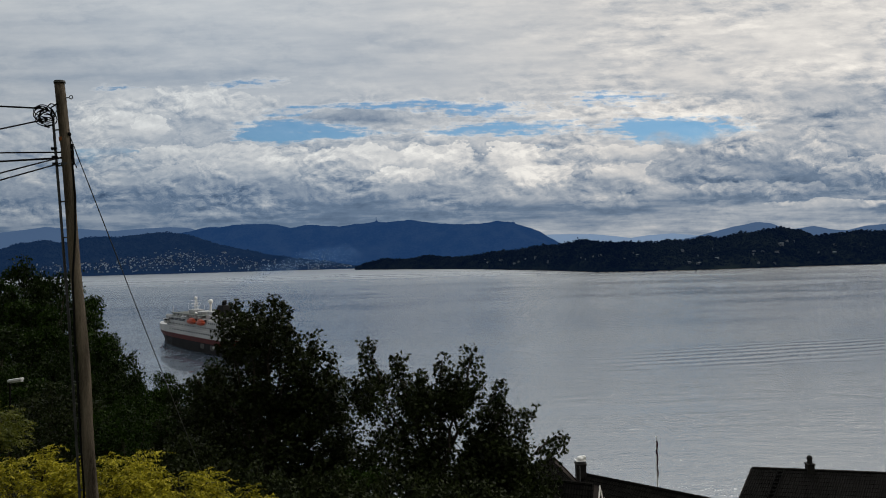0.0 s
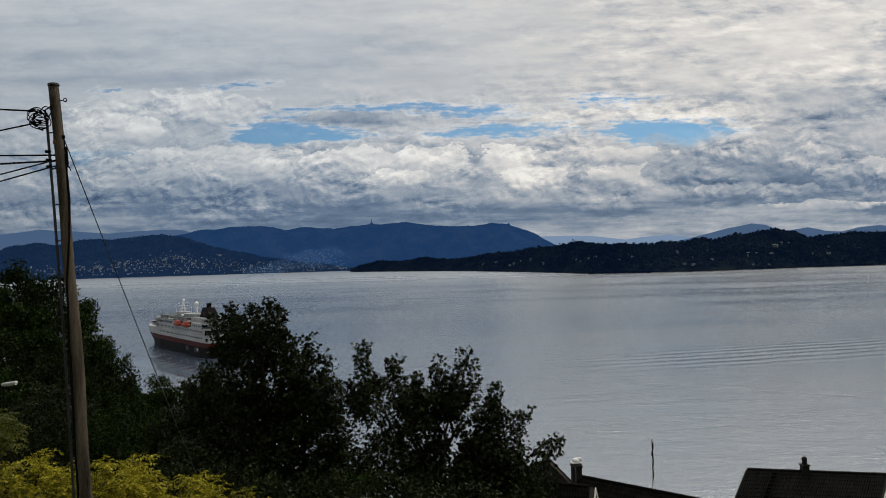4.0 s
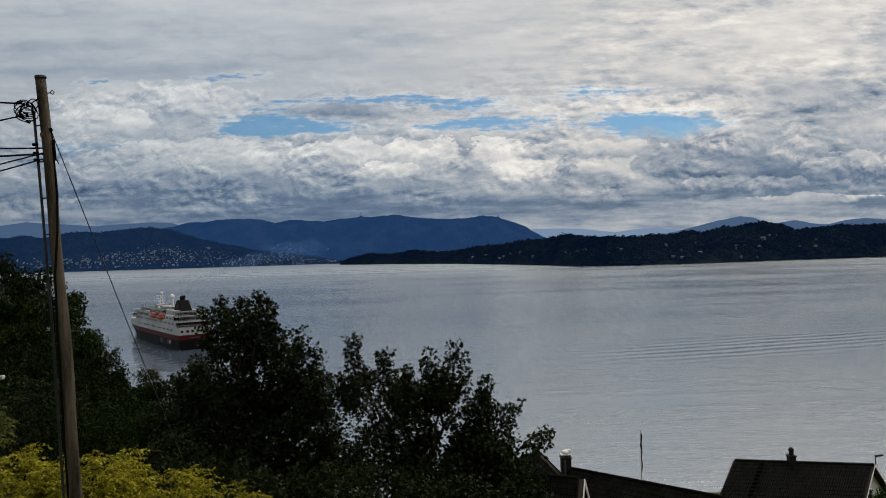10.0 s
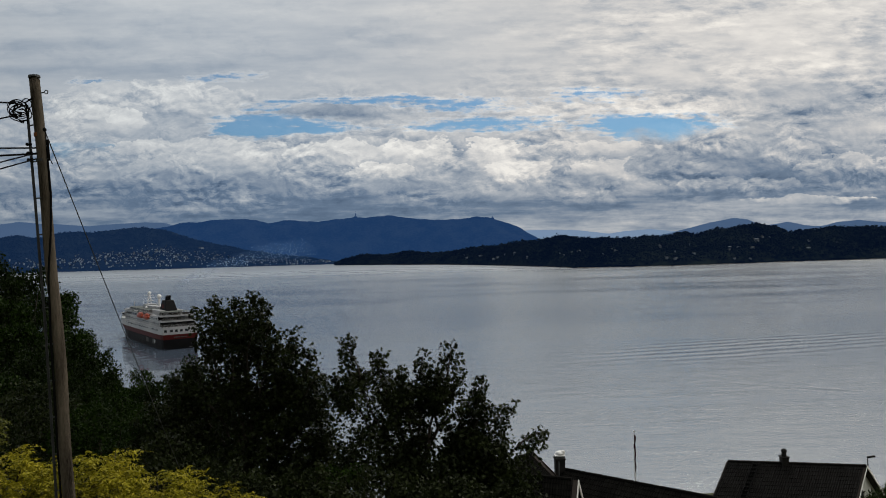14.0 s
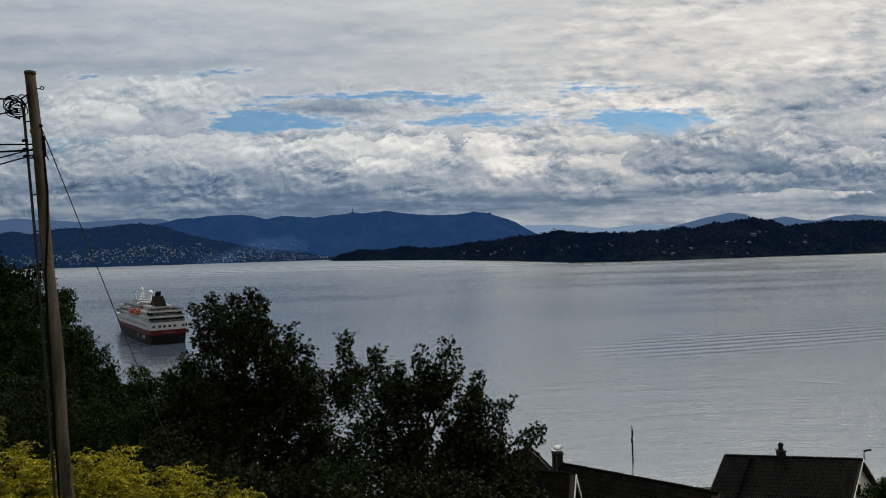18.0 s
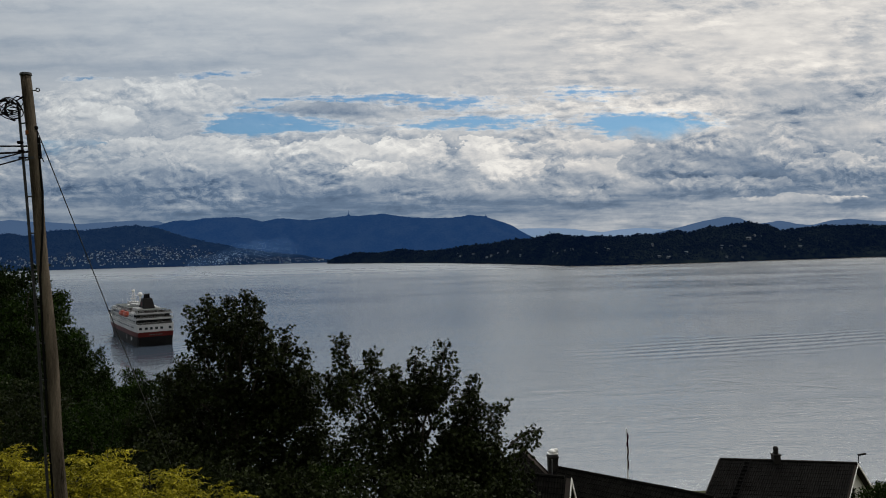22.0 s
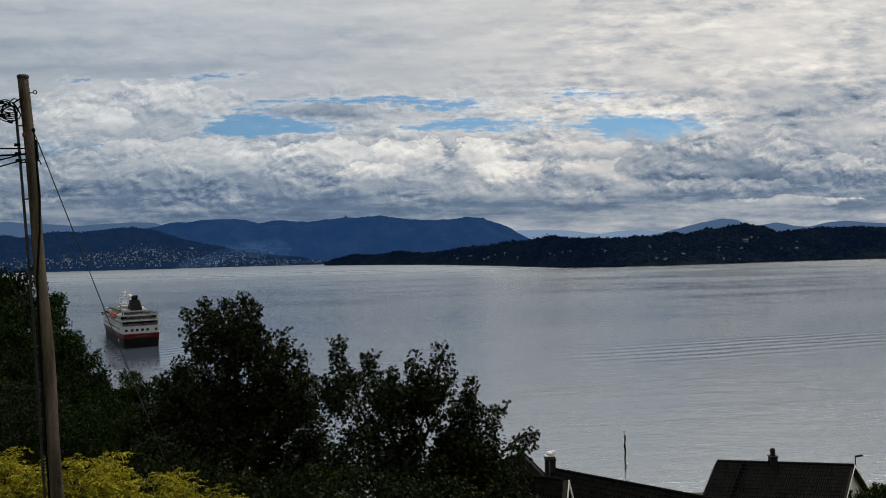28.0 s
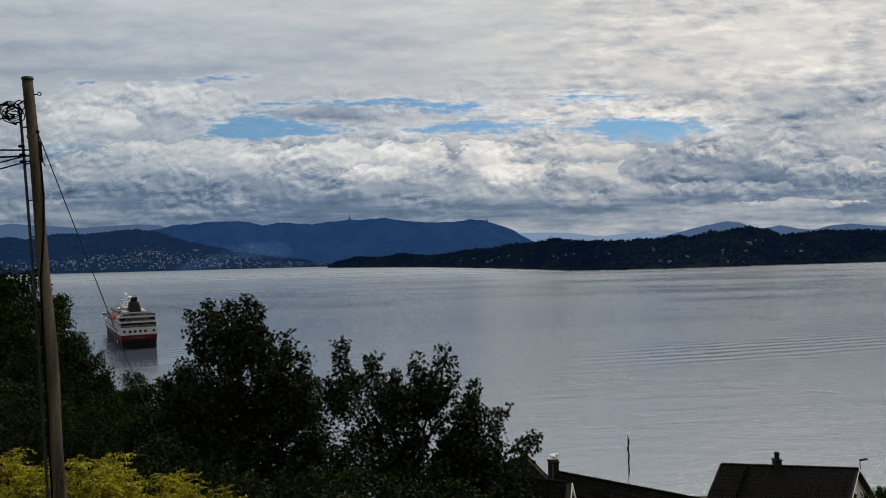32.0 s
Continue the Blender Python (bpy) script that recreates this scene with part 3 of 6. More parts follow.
def leaves_mesh(name, centres, normals, size, material, rng, jag=True, wide=0.38):
    """Many small leaves: each a folded blade of its own size and turn."""
    n = len(centres)
    c = np.asarray(centres, float)
    d = rng.normal(size=(n, 3))
    d[:, 2] -= 0.5
    d += np.asarray(normals, float) * 0.6
    d /= np.linalg.norm(d, axis=1)[:, None]
    s = np.cross(d, rng.normal(size=(n, 3)))
    s /= np.linalg.norm(s, axis=1)[:, None]
    u = np.cross(d, s)
    L = (size * rng.uniform(0.65, 1.25, n))[:, None]
    if jag:
        vs = np.stack([c, c + L * (0.22 * d + 0.50 * s + 0.12 * u), c + L * (0.50 * d + 0.22 * s + 0.02 * u), c + L * (0.82 * d + 0.46 * s + 0.06 * u), c + L * (0.72 * d + 0.15 * s),
                       c + L * (1.1 * d - 0.10 * u), c + L * (0.72 * d - 0.15 * s), c + L * (0.82 * d - 0.46 * s + 0.06 * u), c + L * (0.50 * d - 0.22 * s + 0.02 * u), c + L * (0.22 * d - 0.50 * s + 0.12 * u)], 1)
        faces = np.array([[0, 1, 2], [0, 2, 8], [0, 8, 9], [2, 3, 4], [2, 4, 6], [2, 6, 8], [8, 6, 7], [4, 5, 6]])
        per = 10
    else:
        vs = np.stack([c, c + L * (0.5 * d + wide * s + 0.08 * u), c + L * d, c + L * (0.5 * d - wide * s + 0.08 * u)], 1)
        faces = np.array([[0, 1, 2], [0, 2, 3]])
        per = 4
    v = vs.reshape(-1, 3)
    f = (faces[None] + (np.arange(n) * per)[:, None, None]).reshape(-1, 3)
    me = bpy.data.meshes.new(name)
    me.vertices.add(len(v))
    me.vertices.foreach_set("co", v.ravel())
    me.loops.add(f.size)
    me.loops.foreach_set("vertex_index", f.ravel().astype(np.int32))
    me.polygons.add(len(f))
    me.polygons.foreach_set("loop_start", np.arange(0, f.size, 3, dtype=np.int32))
    me.update(calc_edges=True)
    me.materials.append(material)
    return me


def limb(a, b, sag, rng, steps=6):
    """Points along a branch from a to b, a little crooked."""
    a, b = Vector(a), Vector(b)
    out = []
    for i in range(steps + 1):
        f = i / steps
        p = a.lerp(b, f) + Vector((0, 0, -sag * math.sin(math.pi * f)))
        if 0 < i < steps:
            p += Vector(rng.normal(size=3) * 0.04 * (b - a).length * 0.5)
        out.append(p)
    return out

# ---- the ship ----
M["hull_black"] = surface("black_hull_paint", (0.004, 0.004, 0.005), (0.010, 0.010, 0.011), 0.15, 0.6, 0.1, 2, spec=0.06)
M["hull_red"] = surface("red_hull_paint", (0.045, 0.005, 0.005), (0.075, 0.007, 0.006), 0.12, 0.55, 0.1, 2, spec=0.12)
M["ship_white"] = surface("white_ship_paint", (0.26, 0.27, 0.29), (0.40, 0.405, 0.41), 0.1, 0.5, 0.08, 1.5, stretch=(1, 1, 0.3))
M["ship_glass"] = surface("dark_window_glass", (0.008, 0.010, 0.013), (0.02, 0.023, 0.026), 0.3, 0.2, 0, spec=0.3)
M["deck_grey"] = surface("grey_green_deck_paint", (0.05, 0.06, 0.06), (0.13, 0.145, 0.14), 0.3, 0.8, 0.1, 2)
M["ship_dark"] = surface("dark_ship_fittings", (0.02, 0.02, 0.022), (0.06, 0.055, 0.05), 0.5, 0.6, 0.1)
M["ship_deck"] = surface("green_deck_paint", (0.05, 0.09, 0.07), (0.09, 0.12, 0.09), 0.4, 0.7, 0.1)
M["lamp_dim"] = surface("dull_lettering", (0.05, 0.045, 0.045), (0.08, 0.075, 0.07), 0.6, 0.7, 0)
M["orange"] = surface("orange_boat_paint", (0.22, 0.026, 0.008), (0.31, 0.042, 0.011), 0.4, 0.4, 0.1)
M["dome_white"] = surface("white_dome", (0.72, 0.72, 0.72), (0.82, 0.82, 0.82), 0.6, 0.4, 0)

HULL = [(0.0, 9.0, 8.3), (3, 9.3, 8.9), (12, 9.75, 9.5), (40, 9.75, 9.75), (78, 9.75, 9.5), (92, 9.4, 7.6), (102, 8.0, 5.0), (110, 5.6, 2.6), (116, 3.0, 1.0), (120, 0.4, 0.15)]


def hull_shell(z0, z1, proud=0.0):
    """A closed slice of the hull between two heights; the sides flare outwards as they rise."""
    bm = bmesh.new()
    zs = [z0 + (z1 - z0) * i / 3 for i in range(4)]
    rings = []
    for z in zs:
        f = min(1.0, max(0.0, (z + 1) / 9.0))
        ring = []
        for s in (-1, 1):
            line = []
            for y, deck, wl in HULL:
                w = wl + (deck - wl) * f ** 1.3 + proud
                yy = y + (2.5 * f if y > 100 else 0) - (1.2 * f - 1.2 if y < 2 else 0)
                line.append(bm.verts.new((s * w, yy, z)))
            ring.append(line)
        rings.append(ring[0][::-1] + ring[1])
    n = len(rings[0])
    for a, b in zip(rings, rings[1:]):
        for i in range(n):
            bm.faces.new((a[i], a[(i + 1) % n], b[(i + 1) % n], b[i]))
    bm.faces.new(rings[0][::-1])
    bm.faces.new(rings[-1])
    bmesh.ops.recalc_face_normals(bm, faces=bm.faces)
    return bm


def rail(bm, pts, z, height=1.1, gap=1.6):
    """A ship's rail along a line of (x, y): posts and three wires."""
    for (xa, ya), (xb, yb) in zip(pts, pts[1:]):
        d = math.hypot(xb - xa, yb - ya)
        n = max(1, int(d / gap))
        for i in range(n + 1):
            x, y = xa + (xb - xa) * i / n, ya + (yb - ya) * i / n
            tube(bm, [(x, y, z), (x, y, z + height)], 0.03, 4)
        for h in (0.4, 0.75, height):
            tube(bm, [(xa, ya, z + h), (xb, yb, z + h)], 0.025 if h < height else 0.045, 4)
    return bm


def pane_mesh(name, w, h, axis):
    """A small window, a box set a little proud of its wall."""
    d = 0.05
    bm = boxed(-d, d, -w / 2, w / 2, -h / 2, h / 2) if axis == "side" else boxed(-w / 2, w / 2, -d, d, -h / 2, h / 2)
    me = bpy.data.meshes.new(name)
    bm.to_mesh(me)
    bm.free()
    me.materials.append(M["ship_glass"])
    return me


def lifeboat(parent, y0, y1, x, z):
    half = (y1 - y0) / 2
    mid = (y0 + y1) / 2
    bm = bmesh.new()
    ball(bm, (x, mid, z), 1.0, 1.7, half, 1.4, 16, 10)
    boat = part("lifeboat", bm, M["orange"], parent, "orange enclosed lifeboat", True)
    part("canopy", ball(bmesh.new(), (x, mid - half * 0.1, z + 0.9), 1.0, 1.3, half * 0.72, 1.15, 14, 8), M["orange"], boat, "orange canopy", True)
    bm = bmesh.new()
    tube(bm, [(x, y0 + 0.2, z - 0.05), (x - 1.1, y0 + 1.6, z - 0.05), (x - 1.58, mid, z - 0.05), (x - 1.1, y1 - 1.6, z - 0.05), (x, y1 - 0.2, z - 0.05)], 0.09, 5)
    part("fender", bm, M["ship_dark"], boat, "dark rubbing strip")
    for yy in (y0 + 2.0, y1 - 2.0):
        bm = bmesh.new()
        tube(bm, [(x + 2.2, yy, z - 2.4), (x + 2.0, yy, z + 1.6), (x + 1.0, yy, z + 2.6), (x - 0.2, yy, z + 2.5)], [0.22, 0.2, 0.17, 0.13], 6)
        tube(bm, [(x - 0.1, yy, z + 2.5), (x - 0.1, yy, z + 1.2)], 0.05, 4)
        part("davit", bm, M["ship_white"], parent, "white davit arm")


def make_ship():
    ship = thing("passenger_ship", pose(-101.6, 370.3, 0, 0, 0, 38.36), "white coastal passenger ship with red band and black hull, turning away", "ship")
    part("hull", hull_shell(-2.0, 5.2), M["hull_black"], ship, "black lower hull")
    part("hull_band", hull_shell(5.2, 7.7, 0.02), M["hull_red"], ship, "red band round the hull")
    top = part("upper_hull", hull_shell(7.7, 11.4, 0.03), M["ship_white"], ship, "white upper hull")
    # dark doors and one lighter block on the quarter
    side = [(s, y) for s in (-1, 1) for y in (16.5, 30.0)]
    for s, y in side:
        w = 9.72
        part("shell_door", boxed(s * w - 0.06, s * w + 0.06, y - 2.4, y + 2.4, 2.2, 4.6), M["ship_dark"], ship, "dark cargo door in the hull")
    part("hull_mark", boxed(-9.86, -9.70, 12.8, 15.2, 2.9, 4.4), M["ship_white"], ship, "pale block on the black hull")
    # superstructure, deck by deck
    part("deck_plate", boxed(-9.3, 9.3, 0.3, 96, 11.4, 11.62), M["ship_white"], ship, "white deck edge")
    part("saloon_deck", boxed(-9.0, 9.0, 5.0, 88, 11.62, 14.1), M["ship_white"], ship, "white saloon deck")
    part("deck_plate", boxed(-9.3, 9.3, 1.2, 90, 14.1, 14.36), M["ship_white"], ship)
    part("boat_deck", boxed(-6.2, 6.2, 8.0, 88, 14.36, 16.8), M["ship_white"], ship, "white boat deck house")
    for s in (-1, 1):
        part("cabin_block", boxed(min(s * 6.2, s * 9.2), max(s * 6.2, s * 9.2), 9.0, 24.5, 14.36, 16.8), M["ship_white"], ship)
        part("cabin_block", boxed(min(s * 6.2, s * 9.2), max(s * 6.2, s * 9.2), 55.0, 88, 14.36, 16.8), M["ship_white"], ship)
    part("deck_plate", boxed(-9.3, 9.3, 3.0, 24.6, 16.8, 17.05), M["ship_white"], ship)
    part("deck_plate", boxed(-7.2, 7.2, 24.6, 55, 16.8, 17.05), M["ship_white"], ship)
    part("deck_plate", boxed(-9.3, 9.3, 55, 90, 16.8, 17.05), M["ship_white"], ship)
    part("sun_deck_house", boxed(-6.0, 6.0, 17.0, 34, 17.05, 19.4, bevel=0.15), M["ship_white"], ship, "white house below the funnel")
    for i, (x0, x1, y0, y1) in enumerate(((-8.9, 8.9, 55.3, 81.8), (-5.8, 5.8, 24.8, 37.8))):
        part("deck_cover", boxed(x0, x1, y0, y1, 17.05, 17.1), M["deck_grey"], ship, "grey-green deck covering")
    part("top_house", boxed(-7.0, 7.0, 38, 84, 17.05, 18.6, bevel=0.15), M["ship_white"], ship, "long white top deck house")
    part("roof_plate", boxed(-7.4, 7.4, 36, 85, 18.6, 18.8), M["deck_grey"], ship)
    part("wheelhouse", boxed(-8.6, 8.6, 82, 91, 14.3, 17.6, bevel=0.2), M["ship_white"], ship, "white wheelhouse")
    for s in (-1, 1):
        wing = part("bridge_wing", boxed(min(s * 8.6, s * 11.2), max(s * 8.6, s * 11.2), 83.5, 87.0, 13.0, 14.4, bevel=0.12), M["ship_white"], ship, "white bridge wing")
        part("wing_window", boxed(min(s * 10.3, s * 11.26), max(s * 10.3, s * 11.26), 83.4, 87.1, 14.4, 15.3), M["ship_glass"], wing)
        part("wing_roof", boxed(min(s * 8.6, s * 11.4), max(s * 8.6, s * 11.4), 83.2, 87.3, 15.3, 15.5), M["ship_white"], wing)
    # windows
    side_small, side_large = pane_mesh("window", 1.0, 0.8, "side"), pane_mesh("window", 1.7, 1.3, "side")
    stern_pane = pane_mesh("window", 1.35, 1.25, "stern")

    def window(me, x, y, z):
        ob = link("window", me, ship)
        ob.location = (x, y, z)

    for s in (-1, 1):
        for i in range(30):
            window(side_small, s * 9.8 if i < 28 else s * 9.7, 8 + i * 2.5, 9.9)
        for i in range(31):
            window(side_small, s * 9.02, 9 + i * 2.5, 13.0)
        for i in range(5):
            window(side_small, s * 9.22, 11 + i * 2.7, 15.7)
        for i in range(12):
            window(side_large, s * 9.22, 57 + i * 2.3, 15.7)
        for i in range(18):
            window(side_small, s * 7.02, 40 + i * 2.4, 17.9)
    for x in (-7.6, -4.7, -2.2, 0.4, 3.0, 7.3):
        window(stern_pane, x, -0.03, 9.6)
    # tall dark sheets give the open aft decks their shade as colour
    part("saloon_shade_glazing", boxed(-8.9, 8.9, 4.93, 5.06, 11.7, 14.0), M["ship_glass"], ship, "dark aft glazing painting in the shaded saloon deck")
    part("lounge_shade_glazing", boxed(-9.1, 9.1, 8.87, 9.05, 14.45, 16.7), M["ship_glass"], ship, "dark aft glazing painting in the shaded lounge deck")
    # solid parapets round the aft terraces
    for z, y in ((14.36, 1.3), (17.05, 3.1)):
        part("parapet", boxed(-9.28, 9.28, y, y + 0.12, z, z + 0.62), M["ship_white"], ship, "white steel parapet")
        for sx in (-1, 1):
            part("parapet", boxed(min(sx * 9.16, sx * 9.28), max(sx * 9.16, sx * 9.28), y + 0.12, y + 6.0, z, z + 0.62), M["ship_white"], ship)
    # aft terraces: rails, and dark chair-like clutter standing in for the crowd
    for z, y, w in ((11.62, 0.5, 9.1), (14.36, 1.5, 9.1), (17.05, 3.3, 9.1)):
        bm = bmesh.new()
        rail(bm, [(-w, y + 14), (-w, y), (w, y), (w, y + 14)], z, gap=1.1)
        part("railing", bm, M["ship_white"], ship, "white ship railing")
        rng = np.random.default_rng(int(z * 10))
        bm = bmesh.new()
        for i in range(40):
            x = -w + 0.6 + (2 * w - 1.2) * i / 39 + rng.normal() * 0.15
            yy = y + 0.9 + rng.uniform(0, 2.0)
            box(bm, x - 0.28, x + 0.28, yy - 0.35, yy + 0.35, z, z + 0.45)
            box(bm, x - 0.28, x + 0.28, yy + 0.28, yy + 0.38, z + 0.45, z + rng.uniform(0.9, 1.8))
        part("deck_clutter", bm, M["ship_dark"], ship, "rows of dark chair-like clutter in place of the crowd on deck")["kind"] = "stuff"
    bm = bmesh.new()
    rail(bm, [(-9.1, 55), (-9.1, 82)], 17.05, gap=2.2)
    rail(bm, [(9.1, 55), (9.1, 82)], 17.05, gap=2.2)
    part("railing", bm, M["ship_white"], ship, "white ship railing")
    bm = bmesh.new()
    rail(bm, [(-9.2, 25), (-9.2, 55)], 14.36, gap=2.2)
    part("railing", bm, M["ship_white"], ship)
    part("aft_canopy", boxed(-7.4, 7.4, 7.0, 16.0, 18.9, 19.05), M["deck_grey"], ship, "grey sun deck canopy")
    for x in (-7.2, 7.2):
        for y in (7.3, 15.7):
            part("canopy_post", tubed([(x, y, 17.05), (x, y, 18.9)], 0.09, 6), M["ship_white"], ship)
    for i in range(4):
        x = -6.0 + i * 4.0
        part("deck_locker", boxed(x - 0.9, x + 0.9, 11.2, 12.6, 17.05, 18.2, bevel=0.08), M["ship_dark"] if i % 2 else M["ship_white"], ship)
    # lifeboats in their bay
    for s in (-1, 1):
        # a dark sheet on the house side paints in the recess's shade
        part("boat_bay_shade", boxed(min(s * 6.15, s * 6.3), max(s * 6.15, s * 6.3), 25, 54.5, 14.4, 16.7), M["ship_dark"], ship, "dark sheet painting shade into the boat bay")
    for y0, y1 in ((27.2, 38.8), (41.0, 52.6)):
        lifeboat(ship, y0, y1, -9.2, 15.4)
    # funnel
    bm = bmesh.new()
    lower = [(-3.1, 16.2), (3.1, 16.2), (3.1, 29.5), (-3.1, 29.5)]
    upper = [(-2.3, 20.2), (2.3, 20.2), (2.3, 26.4), (-2.3, 26.4)]
    a = [bm.verts.new((x, y, 19.2)) for x, y in lower]
    b = [bm.verts.new((x, y, 24.6)) for x, y in upper]
    for i in range(4):
        bm.faces.new((a[i], a[(i + 1) % 4], b[(i + 1) % 4], b[i]))
    bm.faces.new(b)
    bm.faces.new(a[::-1])
    bmesh.ops.bevel(bm, geom=list(bm.edges), offset=0.3, segments=2, affect="EDGES", profile=0.5)
    funnel = part("funnel", bm, M["hull_black"], ship, "black tapered funnel")
    for x, y in ((-1.35, 21.4), (0.0, 23.4), (1.35, 25.2)):
        part("exhaust_pipe", tubed([(x, y, 24.3), (x, y - 0.3, 26.0), (x, y - 0.8, 26.9)], [0.62, 0.6, 0.56], 10), M["hull_black"], funnel, "black exhaust pipe")
    part("funnel_badge", boxed(-2.95, -2.8, 21.6, 24.4, 20.4, 22.4), M["hull_red"], funnel, "small red badge")
    # masts and domes
    bm = bmesh.new()
    for dx, dy in ((-1.1, -1.1), (1.1, -1.1), (-1.1, 1.1), (1.1, 1.1)):
        tube(bm, [(dx, 64.7 + dy, 18.7), (dx * 0.3, 64.7 + dy * 0.3, 26.4)], 0.14, 5)
    for z in (20.8, 22.3, 23.8, 25.2):
        f = 1 - (z - 19.4) / 10
        for s in (-1, 1):
            tube(bm, [(-1.1 * f, 64.7 + s * 1.1 * f, z), (1.1 * f, 64.7 + s * 1.1 * f, z + 0.7)], 0.08, 4)
            tube(bm, [(s * 1.1 * f, 64.7 - 1.1 * f, z), (s * 1.1 * f, 64.7 + 1.1 * f, z + 0.7)], 0.08, 4)
    box(bm, -2.6, 2.6, 64.4, 65.0, 24.2, 24.35)
    mast = part("radar_mast", bm, M["dome_white"], ship, "white lattice radar mast")
    part("radome", ball(bmesh.new(), (0, 64.7, 27.2), 0.95), M["dome_white"], mast, "white radome", True)
    part("radar_bar", boxed(-1.9, 1.9, 63.6, 63.9, 22.6, 22.95), M["dome_white"], mast)
    part("yard", tubed([(-3.0, 64.7, 25.8), (3.0, 64.7, 25.8)], 0.07, 5), M["dome_white"], mast)
    part("mast_house", boxed(-3.0, 3.0, 61, 68, 18.8, 20.8, bevel=0.15), M["ship_white"], ship)
    post = part("dome_post", tubed([(0, 42.3, 18.7), (0, 42.3, 25.4)], [0.75, 0.55], 10), M["dome_white"], ship, "white dome pedestal")
    part("dome", ball(bmesh.new(), (0, 42.3, 25.9), 1.3), M["dome_white"], post, "white satellite dome", True)
    part("house_block", boxed(-3.4, 3.4, 46, 56, 18.8, 20.4, bevel=0.15), M["ship_white"], ship)
    part("house_block", boxed(-4.2, 4.2, 30, 36, 19.0, 20.9, bevel=0.15), M["ship_white"], ship)
    for x, y, h in ((-2.4, 70, 24.0), (2.4, 58, 23.4), (-3.2, 33, 23.2), (1.8, 76, 22.4)):
        part("aerial", tubed([(x, y, 18.7), (x, y, h)], [0.07, 0.03], 5), M["dome_white"], ship)
    for x, y in ((5.2, 30.5), (-5.2, 50.5), (5.2, 72.0)):
        part("small_dome", ball(bmesh.new(), (x, y, 19.5), 0.8, seg=10, rings=7), M["dome_white"], ship, "small white dome", True)
    part("foremast", tubed([(0, 104, 11.4), (0, 104, 21)], [0.3, 0.15], 8), M["ship_white"], ship)
    for i in range(3):
        part("liferaft", tubed([(-8.7, 57 + i * 2.2, 17.6), (-8.7, 58.5 + i * 2.2, 17.6)], 0.4, 8), M["dome_white"], ship, "white liferaft canister")
    # name in plain strokes on the stern
    bm = bmesh.new()
    for i in range(8):
        box(bm, -3.4 + i * 0.85, -3.4 + i * 0.85 + 0.55, -0.2, -0.02, 6.0, 6.55)
    part("stern_lettering", bm, M["lamp_dim"], ship, "pale unreadable lettering on the stern")
    return ship


ship = make_ship()

# ---- the utility pole and its lines ----
M["wire"] = surface("black_cable", (0.004, 0.004, 0.005), (0.010, 0.010, 0.010), 3, 0.7, 0, spec=0.05)
M["steel"] = surface("galvanised_steel", (0.05, 0.052, 0.055), (0.11, 0.115, 0.12), 5, 0.6, 0.1, metal=0.3)
M["conduit"] = surface("grey_conduit", (0.03, 0.032, 0.036), (0.07, 0.072, 0.076), 3, 0.5, 0.05, 25)
M["rust"] = surface("rusty_band", (0.20, 0.06, 0.02), (0.34, 0.12, 0.04), 8, 0.8, 0.2)
M["lamp_grey"] = surface("pale_lamp_metal", (0.40, 0.41, 0.42), (0.55, 0.56, 0.56), 4, 0.45, 0.05)


